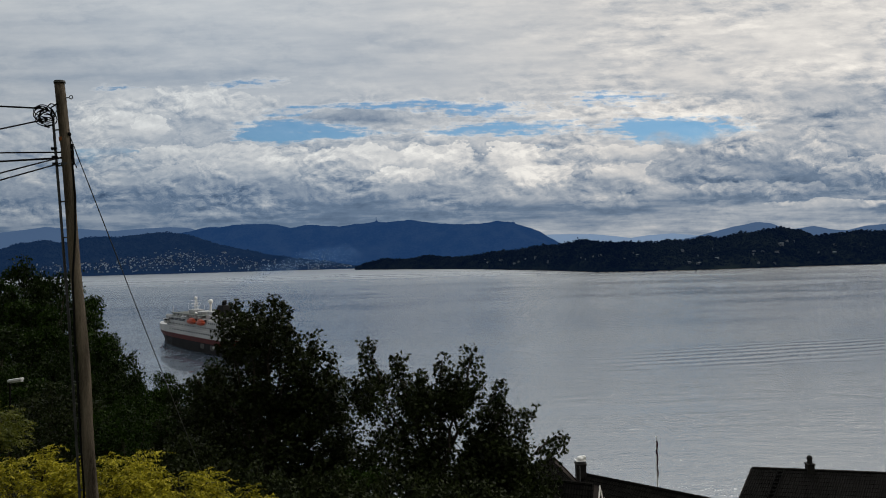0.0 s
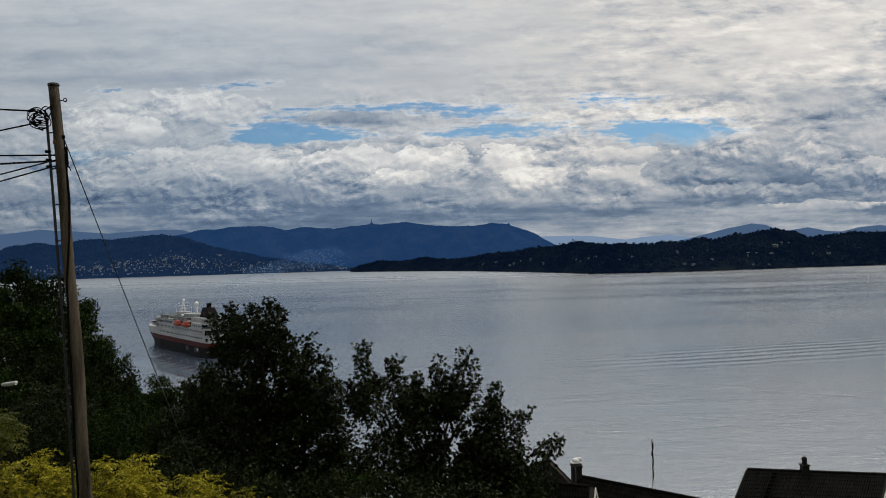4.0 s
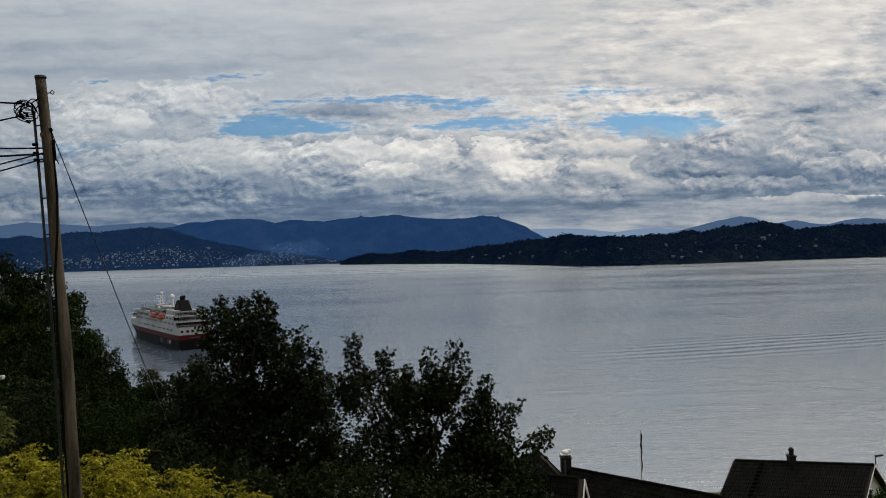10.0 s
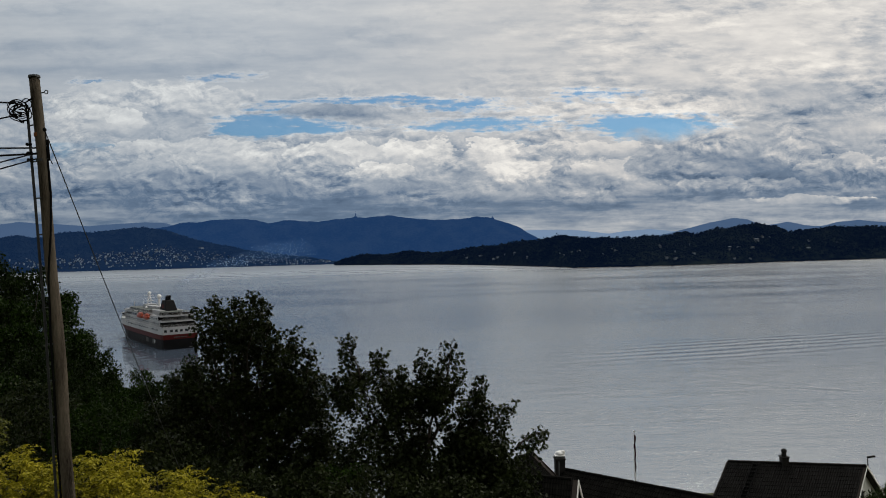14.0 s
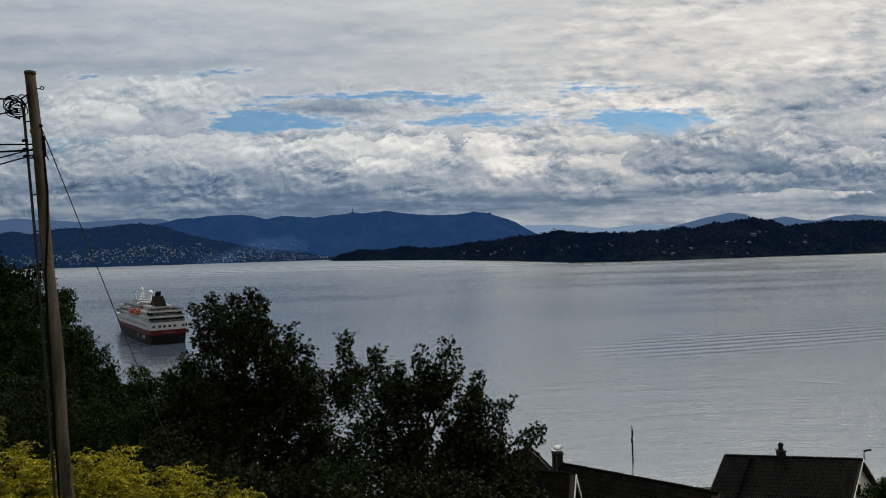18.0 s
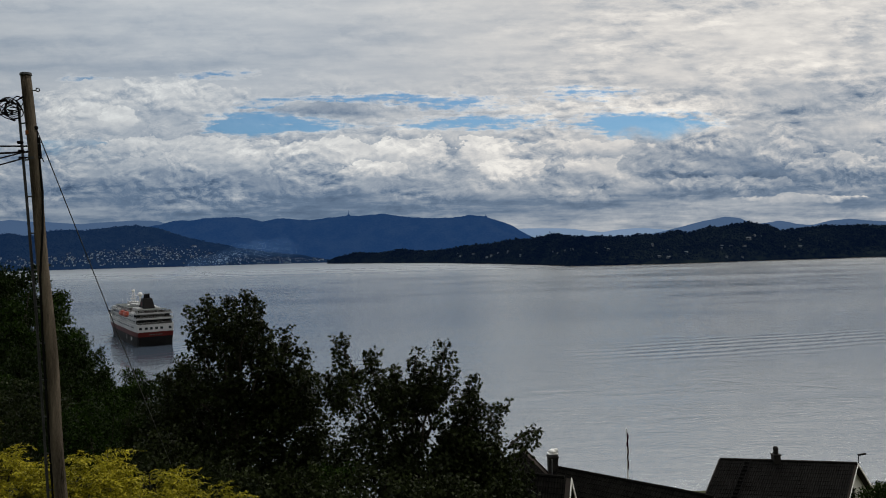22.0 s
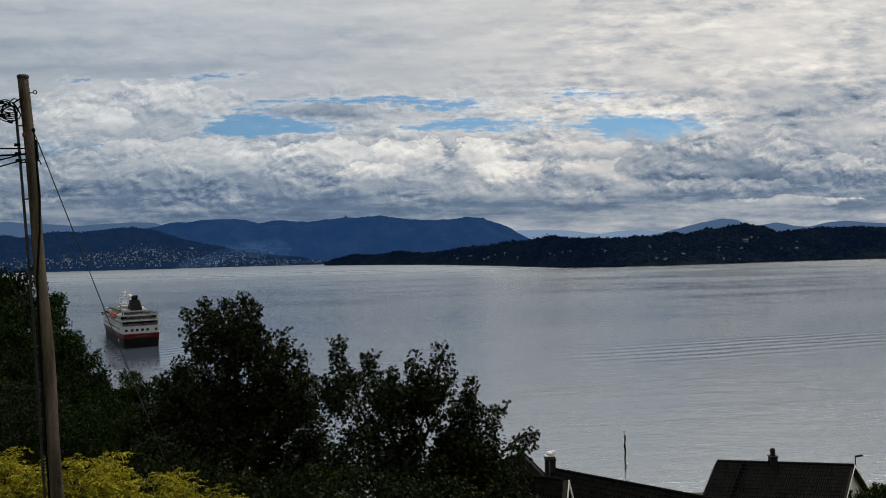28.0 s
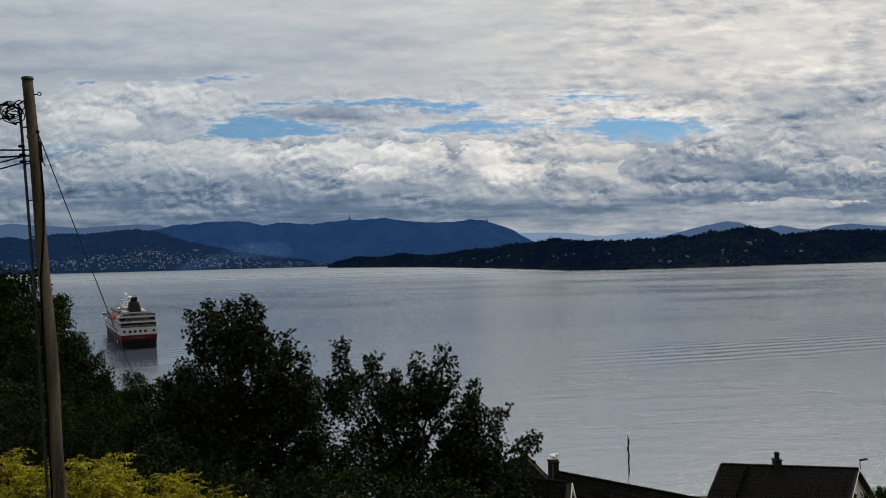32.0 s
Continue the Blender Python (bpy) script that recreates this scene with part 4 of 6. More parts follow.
def make_pole():
    top, foot = Vector((-6.18, 12, 49.41)), Vector((-5.81, 12, 42.64))
    axis = (top - foot).normalized()
    base = foot + axis * ((40.9 - foot.z) / axis.z)
    pole = thing("utility_pole", Matrix.Translation(base), "weathered wooden utility pole leaning slightly, with cables and conduit", "utility pole")
    up = top - base
    L = up.length
    e = up.normalized()
    right = Vector((1, 0, -e.x / e.z)).normalized()
    toward = e.cross(right) * -1
    if toward.y > 0:
        toward = -toward

    def at(h, r=0.0, f=0.0):
        """h metres below the top, r to the right, f towards the eye."""
        return e * (L - h) + right * (r + 0.042 * math.sin(math.pi * min(max(h / L, 0), 1))) + toward * f

    def rad(h):
        return 0.078 + 0.02 * h / L

    bm = bmesh.new()
    pts, rr = [], []
    for i in range(24):
        h = L * (1 - i / 23)
        pts.append(at(h, 0.012 * math.sin(i * 0.7), 0.008 * math.cos(i * 0.9)))
        rr.append(rad(h) * (1 + 0.015 * math.sin(i * 2.1)))
    tube(bm, pts, rr, 20)
    part("shaft", bm, M["wood_pole"], pole, "weathered round timber shaft", True)
    part("cap", tubed([at(0.01), at(-0.025)], [0.09, 0.086], 18), M["steel"], pole, "dark metal cap")
    # conduit held off on brackets
    part("conduit", tubed([at(0.55, -0.145, 0.03), at(2.0, -0.155, 0.03), at(4.0, -0.165, 0.03), at(L, -0.19, 0.03)], 0.022, 8), M["conduit"], pole, "grey conduit beside the shaft")
    for i in range(14):
        h = 0.78 + i * 0.585
        if h < L - 0.2:
            part("bracket", tubed([at(h, -0.02, 0.06), at(h, -0.16, 0.035)], 0.012, 6), M["steel"], pole)
    part("down_cable", tubed([at(0.9, 0.085, 0.0), at(1.9, 0.098, 0.02), at(2.5, 0.075, 0.08), at(3.2, -0.01, 0.11), at(4.2, -0.07, 0.08), at(5.5, -0.095, 0.06), at(L, -0.11, 0.05)], 0.017, 7),
         M["wire"], pole, "black cable winding down the shaft")
    # eye bolt
    bm = bmesh.new()
    tube(bm, [at(0.26, 0.05), at(0.26, 0.14)], 0.009, 6)
    ring = [at(0.255 + 0.028 * math.sin(a), 0.165 + 0.028 * math.cos(a)) for a in (2 * math.pi * i / 14 for i in range(15))]
    tube(bm, ring, 0.008, 6, False)
    part("eye_bolt", bm, M["steel"], pole, "steel eye bolt")
    part("band", tubed([at(0.90), at(0.96)], [rad(0.9) + 0.006] * 2, 18), M["rust"], pole, "rusty steel band")
    part("band", tubed([at(1.32), at(1.36)], [rad(1.3) + 0.006] * 2, 18), M["steel"], pole)
    part("bracket_bar", tubed([at(1.02, 0.125, 0.02), at(1.36, 0.125, 0.02)], 0.016, 6), M["wire"], pole, "dark bar on stand-offs")
    for h in (1.12, 1.33):
        part("stand_off", tubed([at(h, 0.07, 0.02), at(h, 0.13, 0.02)], 0.01, 6), M["steel"], pole)
    part("hook", tubed([at(1.30, 0.1, 0.02), at(1.36, 0.15, 0.03), at(1.42, 0.17, 0.03)], 0.008, 5), M["wire"], pole)
    # coiled cable bundle at the dead end
    rng = np.random.default_rng(3)
    for i in range(9):
        c = at(0.50 + rng.uniform(-0.06, 0.1), -0.24 + rng.uniform(-0.07, 0.07), 0.05)
        ra, rb, tilt = rng.uniform(0.09, 0.17), rng.uniform(0.06, 0.13), rng.uniform(-0.6, 0.6)
        pts = []
        for j in range(15):
            a = 2 * math.pi * j / 16 + i
            pts.append(c + right * (ra * math.cos(a)) + e * (rb * math.sin(a) + tilt * ra * math.cos(a) * 0.5) + toward * (0.04 * math.sin(2 * a)))
        part("cable_loop", tubed(pts, 0.0085, 6), M["wire"], pole)
    for r, h in ((-0.30, 0.40), (-0.26, 0.56), (-0.33, 0.62), (-0.24, 0.70), (-0.20, 0.44)):
        part("splice", tubed([at(h, r - 0.03, 0.06), at(h + 0.03, r + 0.035, 0.06)], 0.017, 7), M["wire"], pole, "black cable splice")
    part("tail", tubed([at(0.36, -0.03, 0.08), at(0.42, -0.13, 0.09), at(0.60, -0.145, 0.05), at(0.78, -0.15, 0.04)], 0.012, 6), M["wire"], pole)
    part("insulator", tubed([at(0.395, -0.42, 0.03), at(0.385, -0.33, 0.03)], [0.02, 0.03], 8), M["wire"], pole)
    for h in (1.08, 1.22, 1.33):
        part("insulator", tubed([at(h, -0.12, 0.05), at(h, -0.20, 0.05)], [0.022, 0.028], 8), M["wire"], pole)
    part("guy_clamp", ball(bmesh.new(), at(0.86, 0.09, 0.02), 0.035, seg=8, rings=6), M["wire"], pole)
    # lines running off to the next pole
    ends = [((0.395, -0.40), (-7.22, 12.1, 49.08), 0.014), ((0.60, -0.32), (-6.81, 11.4, 48.57), 0.012), ((1.15, -0.02), (-7.29, 12.2, 48.33), 0.013),
            ((1.24, -0.02), (-7.48, 12.5, 48.23), 0.016), ((1.22, -0.02), (-6.7, 11.2, 47.86), 0.011), ((1.32, -0.06), (-6.58, 11, 47.73), 0.011)]
    for (h, r), far, thick in ends:
        a = at(h, r, 0.04)
        d = Vector(far) - base - a
        pts = [a + d * (f * 22) + Vector((0, 0, -0.5 * f * (0.5 - f))) for f in (0, 0.02, 0.05, 0.1, 0.2, 0.35, 0.5, 0.7, 0.85, 1.0)]
        part("line", tubed(pts, thick, 6), M["wire"], pole, "black overhead line")
    # guy wire to its anchor
    a = at(0.86, 0.09, 0.02)
    b = Vector((-5.96, 17.5, 41.79)) - base
    part("guy_wire", tubed([a, a.lerp(b, 0.5) - Vector((0, 0, 0.03)), b + (b - a).normalized() * 1.6], 0.009, 6), M["steel"], pole, "thin steel guy wire")
    return pole


make_pole()


def street_lamp(head_left, head_right, metal, label, base_z):
    a, b = Vector(head_left), Vector(head_right)
    lamp = thing("street_lamp", Matrix.Translation((a.x, a.y, base_z)), label, "street lamp", "street lamps")
    z = a.z - base_z
    d = b - a
    part("post", tubed([(0, 0, 0), (0, 0, z * 0.5), (0, 0, z - 0.02)], [0.06, 0.05, 0.035], 10), M["wire"], lamp)
    part("arm", tubed([(0, 0, z - 0.05), (d.x * 0.4, d.y * 0.4, z + 0.01)], 0.03, 8), metal, lamp)
    bm = boxed(0, d.length, -0.11, 0.11, -0.05, 0.06, bevel=0.03)
    bmesh.ops.transform(bm, matrix=Matrix.Translation((-0.04, 0, z + 0.02)) @ Matrix.Rotation(math.atan2(d.y, d.x), 4, "Z") @ Matrix.Rotation(-0.12, 4, "Y"), verts=bm.verts)
    head = part("lamp_head", bm, metal, lamp, "flat lamp head")
    bm = boxed(d.length * 0.35, d.length * 0.95, -0.08, 0.08, -0.075, -0.05)
    bmesh.ops.transform(bm, matrix=Matrix.Translation((-0.04, 0, z + 0.02)) @ Matrix.Rotation(math.atan2(d.y, d.x), 4, "Z") @ Matrix.Rotation(-0.12, 4, "Y"), verts=bm.verts)
    part("lens", bm, M["dome_white"], head)
    return lamp


street_lamp((-16.55, 28, 42.13), (-16.02, 28, 42.2), M["lamp_grey"], "grey street lamp with a flat head among the bushes", 32.0)
street_lamp((37.45, 62, 27.98), (38.12, 62, 27.96), M["wire"], "slim dark street lamp behind the tiled house", 23.0)


def make_flagpole():
    top = Vector((16.86, 60, 31.33))
    pole = thing("flagpole", Matrix.Translation((top.x, top.y, 23.2)), "white flagpole with a pennant hanging furled", "flagpole")
    h = top.z - 23.2
    part("mast", tubed([(0, 0, 0), (0, 0, h * 0.6), (0, 0, h)], [0.055, 0.045, 0.025], 10), M["dome_white"], pole, "white mast")
    part("knob", ball(bmesh.new(), (0, 0, h + 0.06), 0.075, seg=10, rings=7), M["dome_white"], pole)
    bm = bmesh.new()
    n = 16
    pts = [(0.05 + 0.03 * math.sin(i * 1.1), 0.02 * math.cos(i * 1.7), h - 0.25 - i * 0.2) for i in range(n)]
    tube(bm, pts, [0.035 + 0.03 * abs(math.sin(i * 0.9 + 0.4)) * (1 - i / n) + 0.02 for i in range(n)], 7)
    part("pennant", bm, surface("dark_red_cloth", (0.04, 0.008, 0.010), (0.014, 0.008, 0.022), 1.0, 0.9, 0.2), pole, "dark red and blue pennant, furled")
    part("halyard", tubed([(0.06, -0.02, h - 0.1), (0.07, -0.02, 1.2)], 0.006, 4), M["dome_white"], pole)


make_flagpole()

# ---- trees and shrubs near by ----
def crown_points(shoots, masses, per_clump, clump, rng, flat=0.85, thin=1.0):
    """Places of leaves: along the upper part of each shoot, and in clumps through the body of the crown."""
    pts, nrm, body = [], [], int(per_clump * thin)

    def put(c, r, n):
        d = rng.normal(size=(n, 3))
        d /= np.linalg.norm(d, axis=1)[:, None]
        rr = r * rng.uniform(0.25, 1.0, n) ** 0.5
        pts.append(np.asarray(c) + d * rr[:, None] * np.array([1, 1, flat]))
        nrm.append(d)

    for line, length, r0, r1 in shoots:
        tip = line[-1]
        back = (line[-3] - line[-1]).normalized()
        down = (back + Vector((0, 0, -0.6))).normalized()
        n = int(length / 0.07)
        for i in range(n):
            f = i / n
            r = r0 + (r1 - r0) * f
            c = tip + down * (length * f) + Vector(rng.normal(size=3) * r * 0.5)
            put(c, 0.13 + r * 0.5, int(per_clump * (0.55 + r)))
    for (cx, cy, cz), rx, ry, rz, count in masses:
        d = rng.normal(size=(count, 3))
        d /= np.linalg.norm(d, axis=1)[:, None]
        d *= rng.uniform(0.15, 1.0, count)[:, None] ** 0.45
        for q in d:
            put((cx + q[0] * rx, cy + q[1] * ry, cz + q[2] * rz), clump * rng.uniform(0.6, 1.4), body)
    return np.concatenate(pts), np.concatenate(nrm)


def leafy_tree(name, base, fork, tips, masses, leaf, material, label, category, seed, reach=(1.6, 0.19, 0.48), per_clump=16, clump=0.34, trunk=0.17, jag=True, wide=0.38, flat=0.85):
    """A tree from its base, the height of its fork, the tips of its shoots and the bodies of its crown, all in place."""
    rng = np.random.default_rng(seed)
    base = Vector(base)
    tree = thing(name, Matrix.Translation(base), label, category)
    fork = Vector(fork) - base
    bm = bmesh.new()
    stem = limb((0, 0, -0.3), fork, 0.0, rng, 5)
    tube(bm, stem, [trunk * (1.25 - 0.5 * i / 5) for i in range(6)], 10)
    part("trunk", bm, M["bark"], tree, "dark bark trunk", True)
    shoots = []
    for t in tips:
        tip = Vector(t) - base
        f = rng.uniform(0.55, 1.0)
        start = stem[-1].lerp(stem[2], 1 - f)
        line = limb(start, tip, 0.25, rng, 7)
        shoots.append((line, reach[0] * rng.uniform(0.8, 1.3), reach[1] * rng.uniform(0.8, 1.25), reach[2] * rng.uniform(0.75, 1.2)))
        r = trunk * 0.45
        part("limb", tubed(line, [r * (1 - 0.85 * i / 7) + 0.006 for i in range(8)], 6), M["bark"], tree)
        for _ in range(2):
            a = line[rng.integers(3, 6)]
            b = a + Vector((rng.normal() * 0.5, rng.normal() * 0.5, rng.uniform(0.2, 0.8)))
            tw = limb(a, b, 0.0, rng, 3)
            part("twig", tubed(tw, [0.014, 0.011, 0.008, 0.004], 5), M["bark"], tree)
            shoots.append((limb(a, b, 0.0, rng, 4), 0.5, reach[1] * 0.9, reach[2] * 0.6))
    ms = [((Vector(c) - base)[:], *rest) for c, *rest in masses]
    p, n = crown_points(shoots, ms, per_clump, clump, rng, flat, 0.8)
    crown = link("crown", leaves_mesh("crown", p, n, leaf, material, rng, jag, wide), tree, "crown of many leaves with gaps")
    crown["kind"] = "stuff"
    return tree


def place_base(p):
    return (p[0], p[1], ground_height(p[0], p[1]))


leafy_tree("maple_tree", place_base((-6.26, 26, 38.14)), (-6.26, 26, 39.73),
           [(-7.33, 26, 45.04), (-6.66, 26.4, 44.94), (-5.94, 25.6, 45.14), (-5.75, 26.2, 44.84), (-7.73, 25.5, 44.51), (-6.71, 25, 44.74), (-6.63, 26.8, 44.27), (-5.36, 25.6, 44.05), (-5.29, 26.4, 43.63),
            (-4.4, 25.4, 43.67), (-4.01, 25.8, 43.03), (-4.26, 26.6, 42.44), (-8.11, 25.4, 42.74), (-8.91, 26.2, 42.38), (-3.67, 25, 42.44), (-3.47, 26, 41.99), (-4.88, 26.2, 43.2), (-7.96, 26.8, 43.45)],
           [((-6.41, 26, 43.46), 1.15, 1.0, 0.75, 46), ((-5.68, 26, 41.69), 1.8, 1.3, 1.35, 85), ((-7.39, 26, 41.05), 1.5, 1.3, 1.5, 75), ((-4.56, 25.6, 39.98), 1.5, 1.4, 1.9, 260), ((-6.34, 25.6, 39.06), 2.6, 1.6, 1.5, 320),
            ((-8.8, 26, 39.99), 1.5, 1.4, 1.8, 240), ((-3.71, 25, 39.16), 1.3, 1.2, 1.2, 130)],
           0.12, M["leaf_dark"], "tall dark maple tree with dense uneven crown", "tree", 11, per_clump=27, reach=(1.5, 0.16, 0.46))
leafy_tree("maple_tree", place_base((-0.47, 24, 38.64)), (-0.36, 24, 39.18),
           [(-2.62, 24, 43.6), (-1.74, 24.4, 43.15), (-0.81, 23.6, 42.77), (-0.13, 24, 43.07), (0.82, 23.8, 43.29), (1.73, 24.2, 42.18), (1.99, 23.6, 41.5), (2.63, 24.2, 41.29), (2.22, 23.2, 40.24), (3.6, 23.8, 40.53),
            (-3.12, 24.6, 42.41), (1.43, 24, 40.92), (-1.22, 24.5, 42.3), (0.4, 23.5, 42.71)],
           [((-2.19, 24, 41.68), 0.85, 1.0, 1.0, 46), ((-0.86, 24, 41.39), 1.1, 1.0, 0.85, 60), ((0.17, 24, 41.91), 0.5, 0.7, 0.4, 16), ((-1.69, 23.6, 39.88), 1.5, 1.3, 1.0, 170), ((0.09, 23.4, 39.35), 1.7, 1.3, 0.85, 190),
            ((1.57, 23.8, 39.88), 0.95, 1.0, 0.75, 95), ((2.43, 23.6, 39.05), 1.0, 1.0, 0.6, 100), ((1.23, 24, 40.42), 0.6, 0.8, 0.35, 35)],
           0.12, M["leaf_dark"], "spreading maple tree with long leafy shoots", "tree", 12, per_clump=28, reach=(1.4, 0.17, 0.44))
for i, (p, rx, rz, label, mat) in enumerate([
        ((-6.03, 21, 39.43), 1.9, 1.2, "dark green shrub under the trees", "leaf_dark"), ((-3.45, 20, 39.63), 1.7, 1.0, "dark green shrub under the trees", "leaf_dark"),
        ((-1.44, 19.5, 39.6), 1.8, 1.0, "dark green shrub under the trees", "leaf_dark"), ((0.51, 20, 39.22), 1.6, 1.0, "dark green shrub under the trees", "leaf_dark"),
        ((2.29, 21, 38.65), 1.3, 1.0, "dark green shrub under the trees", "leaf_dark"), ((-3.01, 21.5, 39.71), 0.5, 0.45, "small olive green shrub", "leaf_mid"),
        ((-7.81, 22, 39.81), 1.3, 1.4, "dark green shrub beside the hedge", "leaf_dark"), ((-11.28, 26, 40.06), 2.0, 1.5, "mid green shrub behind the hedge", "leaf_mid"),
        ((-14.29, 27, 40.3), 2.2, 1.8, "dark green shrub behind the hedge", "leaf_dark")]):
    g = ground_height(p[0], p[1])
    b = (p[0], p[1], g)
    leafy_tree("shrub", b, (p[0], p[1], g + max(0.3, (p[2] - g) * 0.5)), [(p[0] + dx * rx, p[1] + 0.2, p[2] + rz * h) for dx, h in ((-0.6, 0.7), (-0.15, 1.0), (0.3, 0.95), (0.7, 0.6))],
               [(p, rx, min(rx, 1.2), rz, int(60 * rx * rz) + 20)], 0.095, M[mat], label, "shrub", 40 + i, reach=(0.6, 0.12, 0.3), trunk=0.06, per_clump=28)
# the golden shrubs below the pole: arching sprays of narrow leaves in layers
def golden_shrub(p, rx, ry, rz, count, label, mat, seed):
    rng = np.random.default_rng(seed)
    g = ground_height(p[0], p[1])
    shrub = thing("golden_shrub", Matrix.Translation((p[0], p[1], g)), label, "shrub")
    mid = Vector((0, 0, p[2] - g))
    foot = Vector((0, 0, max(0.2, mid.z - rz - 0.5)))
    part("trunk", tubed(limb((0, 0, -0.2), foot, 0, rng, 3), [0.06, 0.05, 0.045, 0.04], 7), M["bark"], shrub)
    pts, dirs, sides = [], [], []
    for i in range(count):
        a, lift = rng.uniform(0, 2 * math.pi), rng.uniform(0.0, 1.0) ** 0.7
        turn = a + rng.normal() * 0.9
        d = Vector((math.cos(turn), math.sin(turn) - 0.2, 0)).normalized()
        r = rng.uniform(0.1, 0.95) ** 0.6
        start = mid + Vector((math.cos(a) * rx * r * 0.8, math.sin(a) * ry * r * 0.8, rz * (lift * math.sqrt(max(0.05, 1 - r * r * 0.8)) * 1.6 - 0.7) + 0.16 * noise.noise(Vector((p[0] + math.cos(a) * rx * r, math.sin(a) * ry * r, seed)) * 2.2) + rng.normal() * 0.06))
        long = rng.uniform(0.25, 0.6)
        steps, tilt = 13, rng.uniform(0.1, 0.9)
        line = [start + d * (long * f) + Vector((0, 0, long * (tilt * f - 0.55 * f * f))) for f in (n / steps for n in range(steps + 1))]
        if i % 12 == 0:
            part("stem", tubed([foot.lerp(start, 0.2), foot.lerp(start, 0.7), start, line[4], line[-1]], [0.012, 0.01, 0.007, 0.005, 0.002], 5), M["bark"], shrub)
        for n in range(1, steps + 1):
            for s in (-1, 1):
                out = (d.cross(Vector((0, 0, 1))) * s + d * 0.55 + Vector((rng.normal() * 0.4, rng.normal() * 0.4, -0.25 + rng.normal() * 0.45))).normalized()
                pts.append(line[n])
                dirs.append(out)
                sides.append((d + Vector(rng.normal(size=3) * 0.6)).normalized())
    P, D, S = (np.array([v[:] for v in q]) for q in (pts, dirs, sides))
    n = len(P)
    L = (0.075 * rng.uniform(0.6, 1.4, n))[:, None]
    U = np.cross(D, S)
    verts = np.stack([P, P + L * (0.4 * D + 0.22 * S + 0.05 * U), P + L * (1.0 * D - np.array([0, 0, 0.15])), P + L * (0.4 * D - 0.22 * S + 0.05 * U)], 1).reshape(-1, 3)
    k = np.arange(n)[:, None] * 4
    faces = np.concatenate([k + np.array([0, 1, 2]), k + np.array([0, 2, 3])])
    crown = link("crown", mesh_of("crown", verts.tolist(), faces.tolist(), mat), shrub, "arching sprays of narrow golden leaves")
    crown["kind"] = "stuff"
    return shrub


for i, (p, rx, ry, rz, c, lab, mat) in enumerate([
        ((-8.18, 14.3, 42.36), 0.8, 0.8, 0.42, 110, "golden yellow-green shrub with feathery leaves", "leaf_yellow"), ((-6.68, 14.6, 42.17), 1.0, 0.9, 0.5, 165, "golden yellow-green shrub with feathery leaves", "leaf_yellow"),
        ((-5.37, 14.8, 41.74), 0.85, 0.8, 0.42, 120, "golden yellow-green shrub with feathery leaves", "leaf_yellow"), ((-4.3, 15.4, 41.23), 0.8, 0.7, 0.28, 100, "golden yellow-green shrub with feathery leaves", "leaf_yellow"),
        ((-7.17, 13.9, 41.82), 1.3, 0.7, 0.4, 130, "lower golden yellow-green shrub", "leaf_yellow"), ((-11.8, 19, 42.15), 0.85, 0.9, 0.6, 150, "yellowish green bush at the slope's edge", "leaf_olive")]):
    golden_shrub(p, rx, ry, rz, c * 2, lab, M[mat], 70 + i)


# ---- the wooded slope ----
def wood_tree(seed, label, material, spread=3.2, height=9.0):
    """One tree of the slope, about nine metres high, with a lumpy crown."""
    rng = np.random.default_rng(seed)
    tree = thing("hillside_tree", pose(0, 0, 0), label, "tree", "trees on the slope")
    bm = bmesh.new()
    stem = limb((0, 0, -1.5), (0.2, 0.1, height * 0.72), 0, rng, 5)
    tube(bm, stem, [0.2, 0.18, 0.15, 0.12, 0.09, 0.06], 7)
    part("trunk", bm, M["bark"], tree)
    masses = [((rng.normal() * 0.4, rng.normal() * 0.4, height * 0.55), spread * 0.72, spread * 0.72, height * 0.33, 70)]
    for i in range(11):
        a = 2 * math.pi * i / 11 + rng.uniform(0, 0.6)
        h = rng.uniform(0.3, 0.92)
        r = spread * (0.35 + 0.5 * math.sin(math.pi * min(1, h * 1.02)))
        c = (r * math.cos(a), r * math.sin(a), height * h)
        s = rng.uniform(0.7, 1.15)
        masses.append((c, s, s, s * 0.9, 22))
        part("limb", tubed(limb(stem[2 + i % 3], c, 0.1, rng, 3), [0.07, 0.05, 0.04, 0.02], 5), M["bark"], tree)
    p, n = crown_points([], masses, 34, 0.42, rng)
    crown = link("crown", leaves_mesh("crown", p, n, 0.19, material, rng, False), tree)
    crown["kind"] = "stuff"
    return tree


WOODS = [(-62.12, 96, 47.96), (-55.95, 94, 46.64), (-50.83, 90, 45.59), (-45.72, 86, 43.44), (-39.24, 72, 42.4), (-40.37, 80, 41.14), (-35.32, 74, 38.19), (-30.3, 62, 39.44), (-31.71, 70, 35.49), (-30.93, 60, 39.89), (-35.47, 62, 41.95), (-32.57, 54, 41.54), (-26.44, 58, 35.77),
         (-25.89, 64, 34.97), (-25.54, 68, 33.79), (-27.91, 50, 39.35), (-23.7, 48, 38.45), (-20.19, 47, 36.67), (-19.56, 52, 35.33), (-19.33, 42, 37.48), (-21.88, 42, 38.19), (-23.58, 40, 39.2), (-15.9, 41, 37.24), (-20.03, 58, 34.58), (-15.53, 46, 37.01), (-38.05, 60, 39.67),
         (-51.17, 78, 42.48), (-61.75, 90, 44.71), (-15.79, 52, 35.14), (-14.65, 56, 34)]
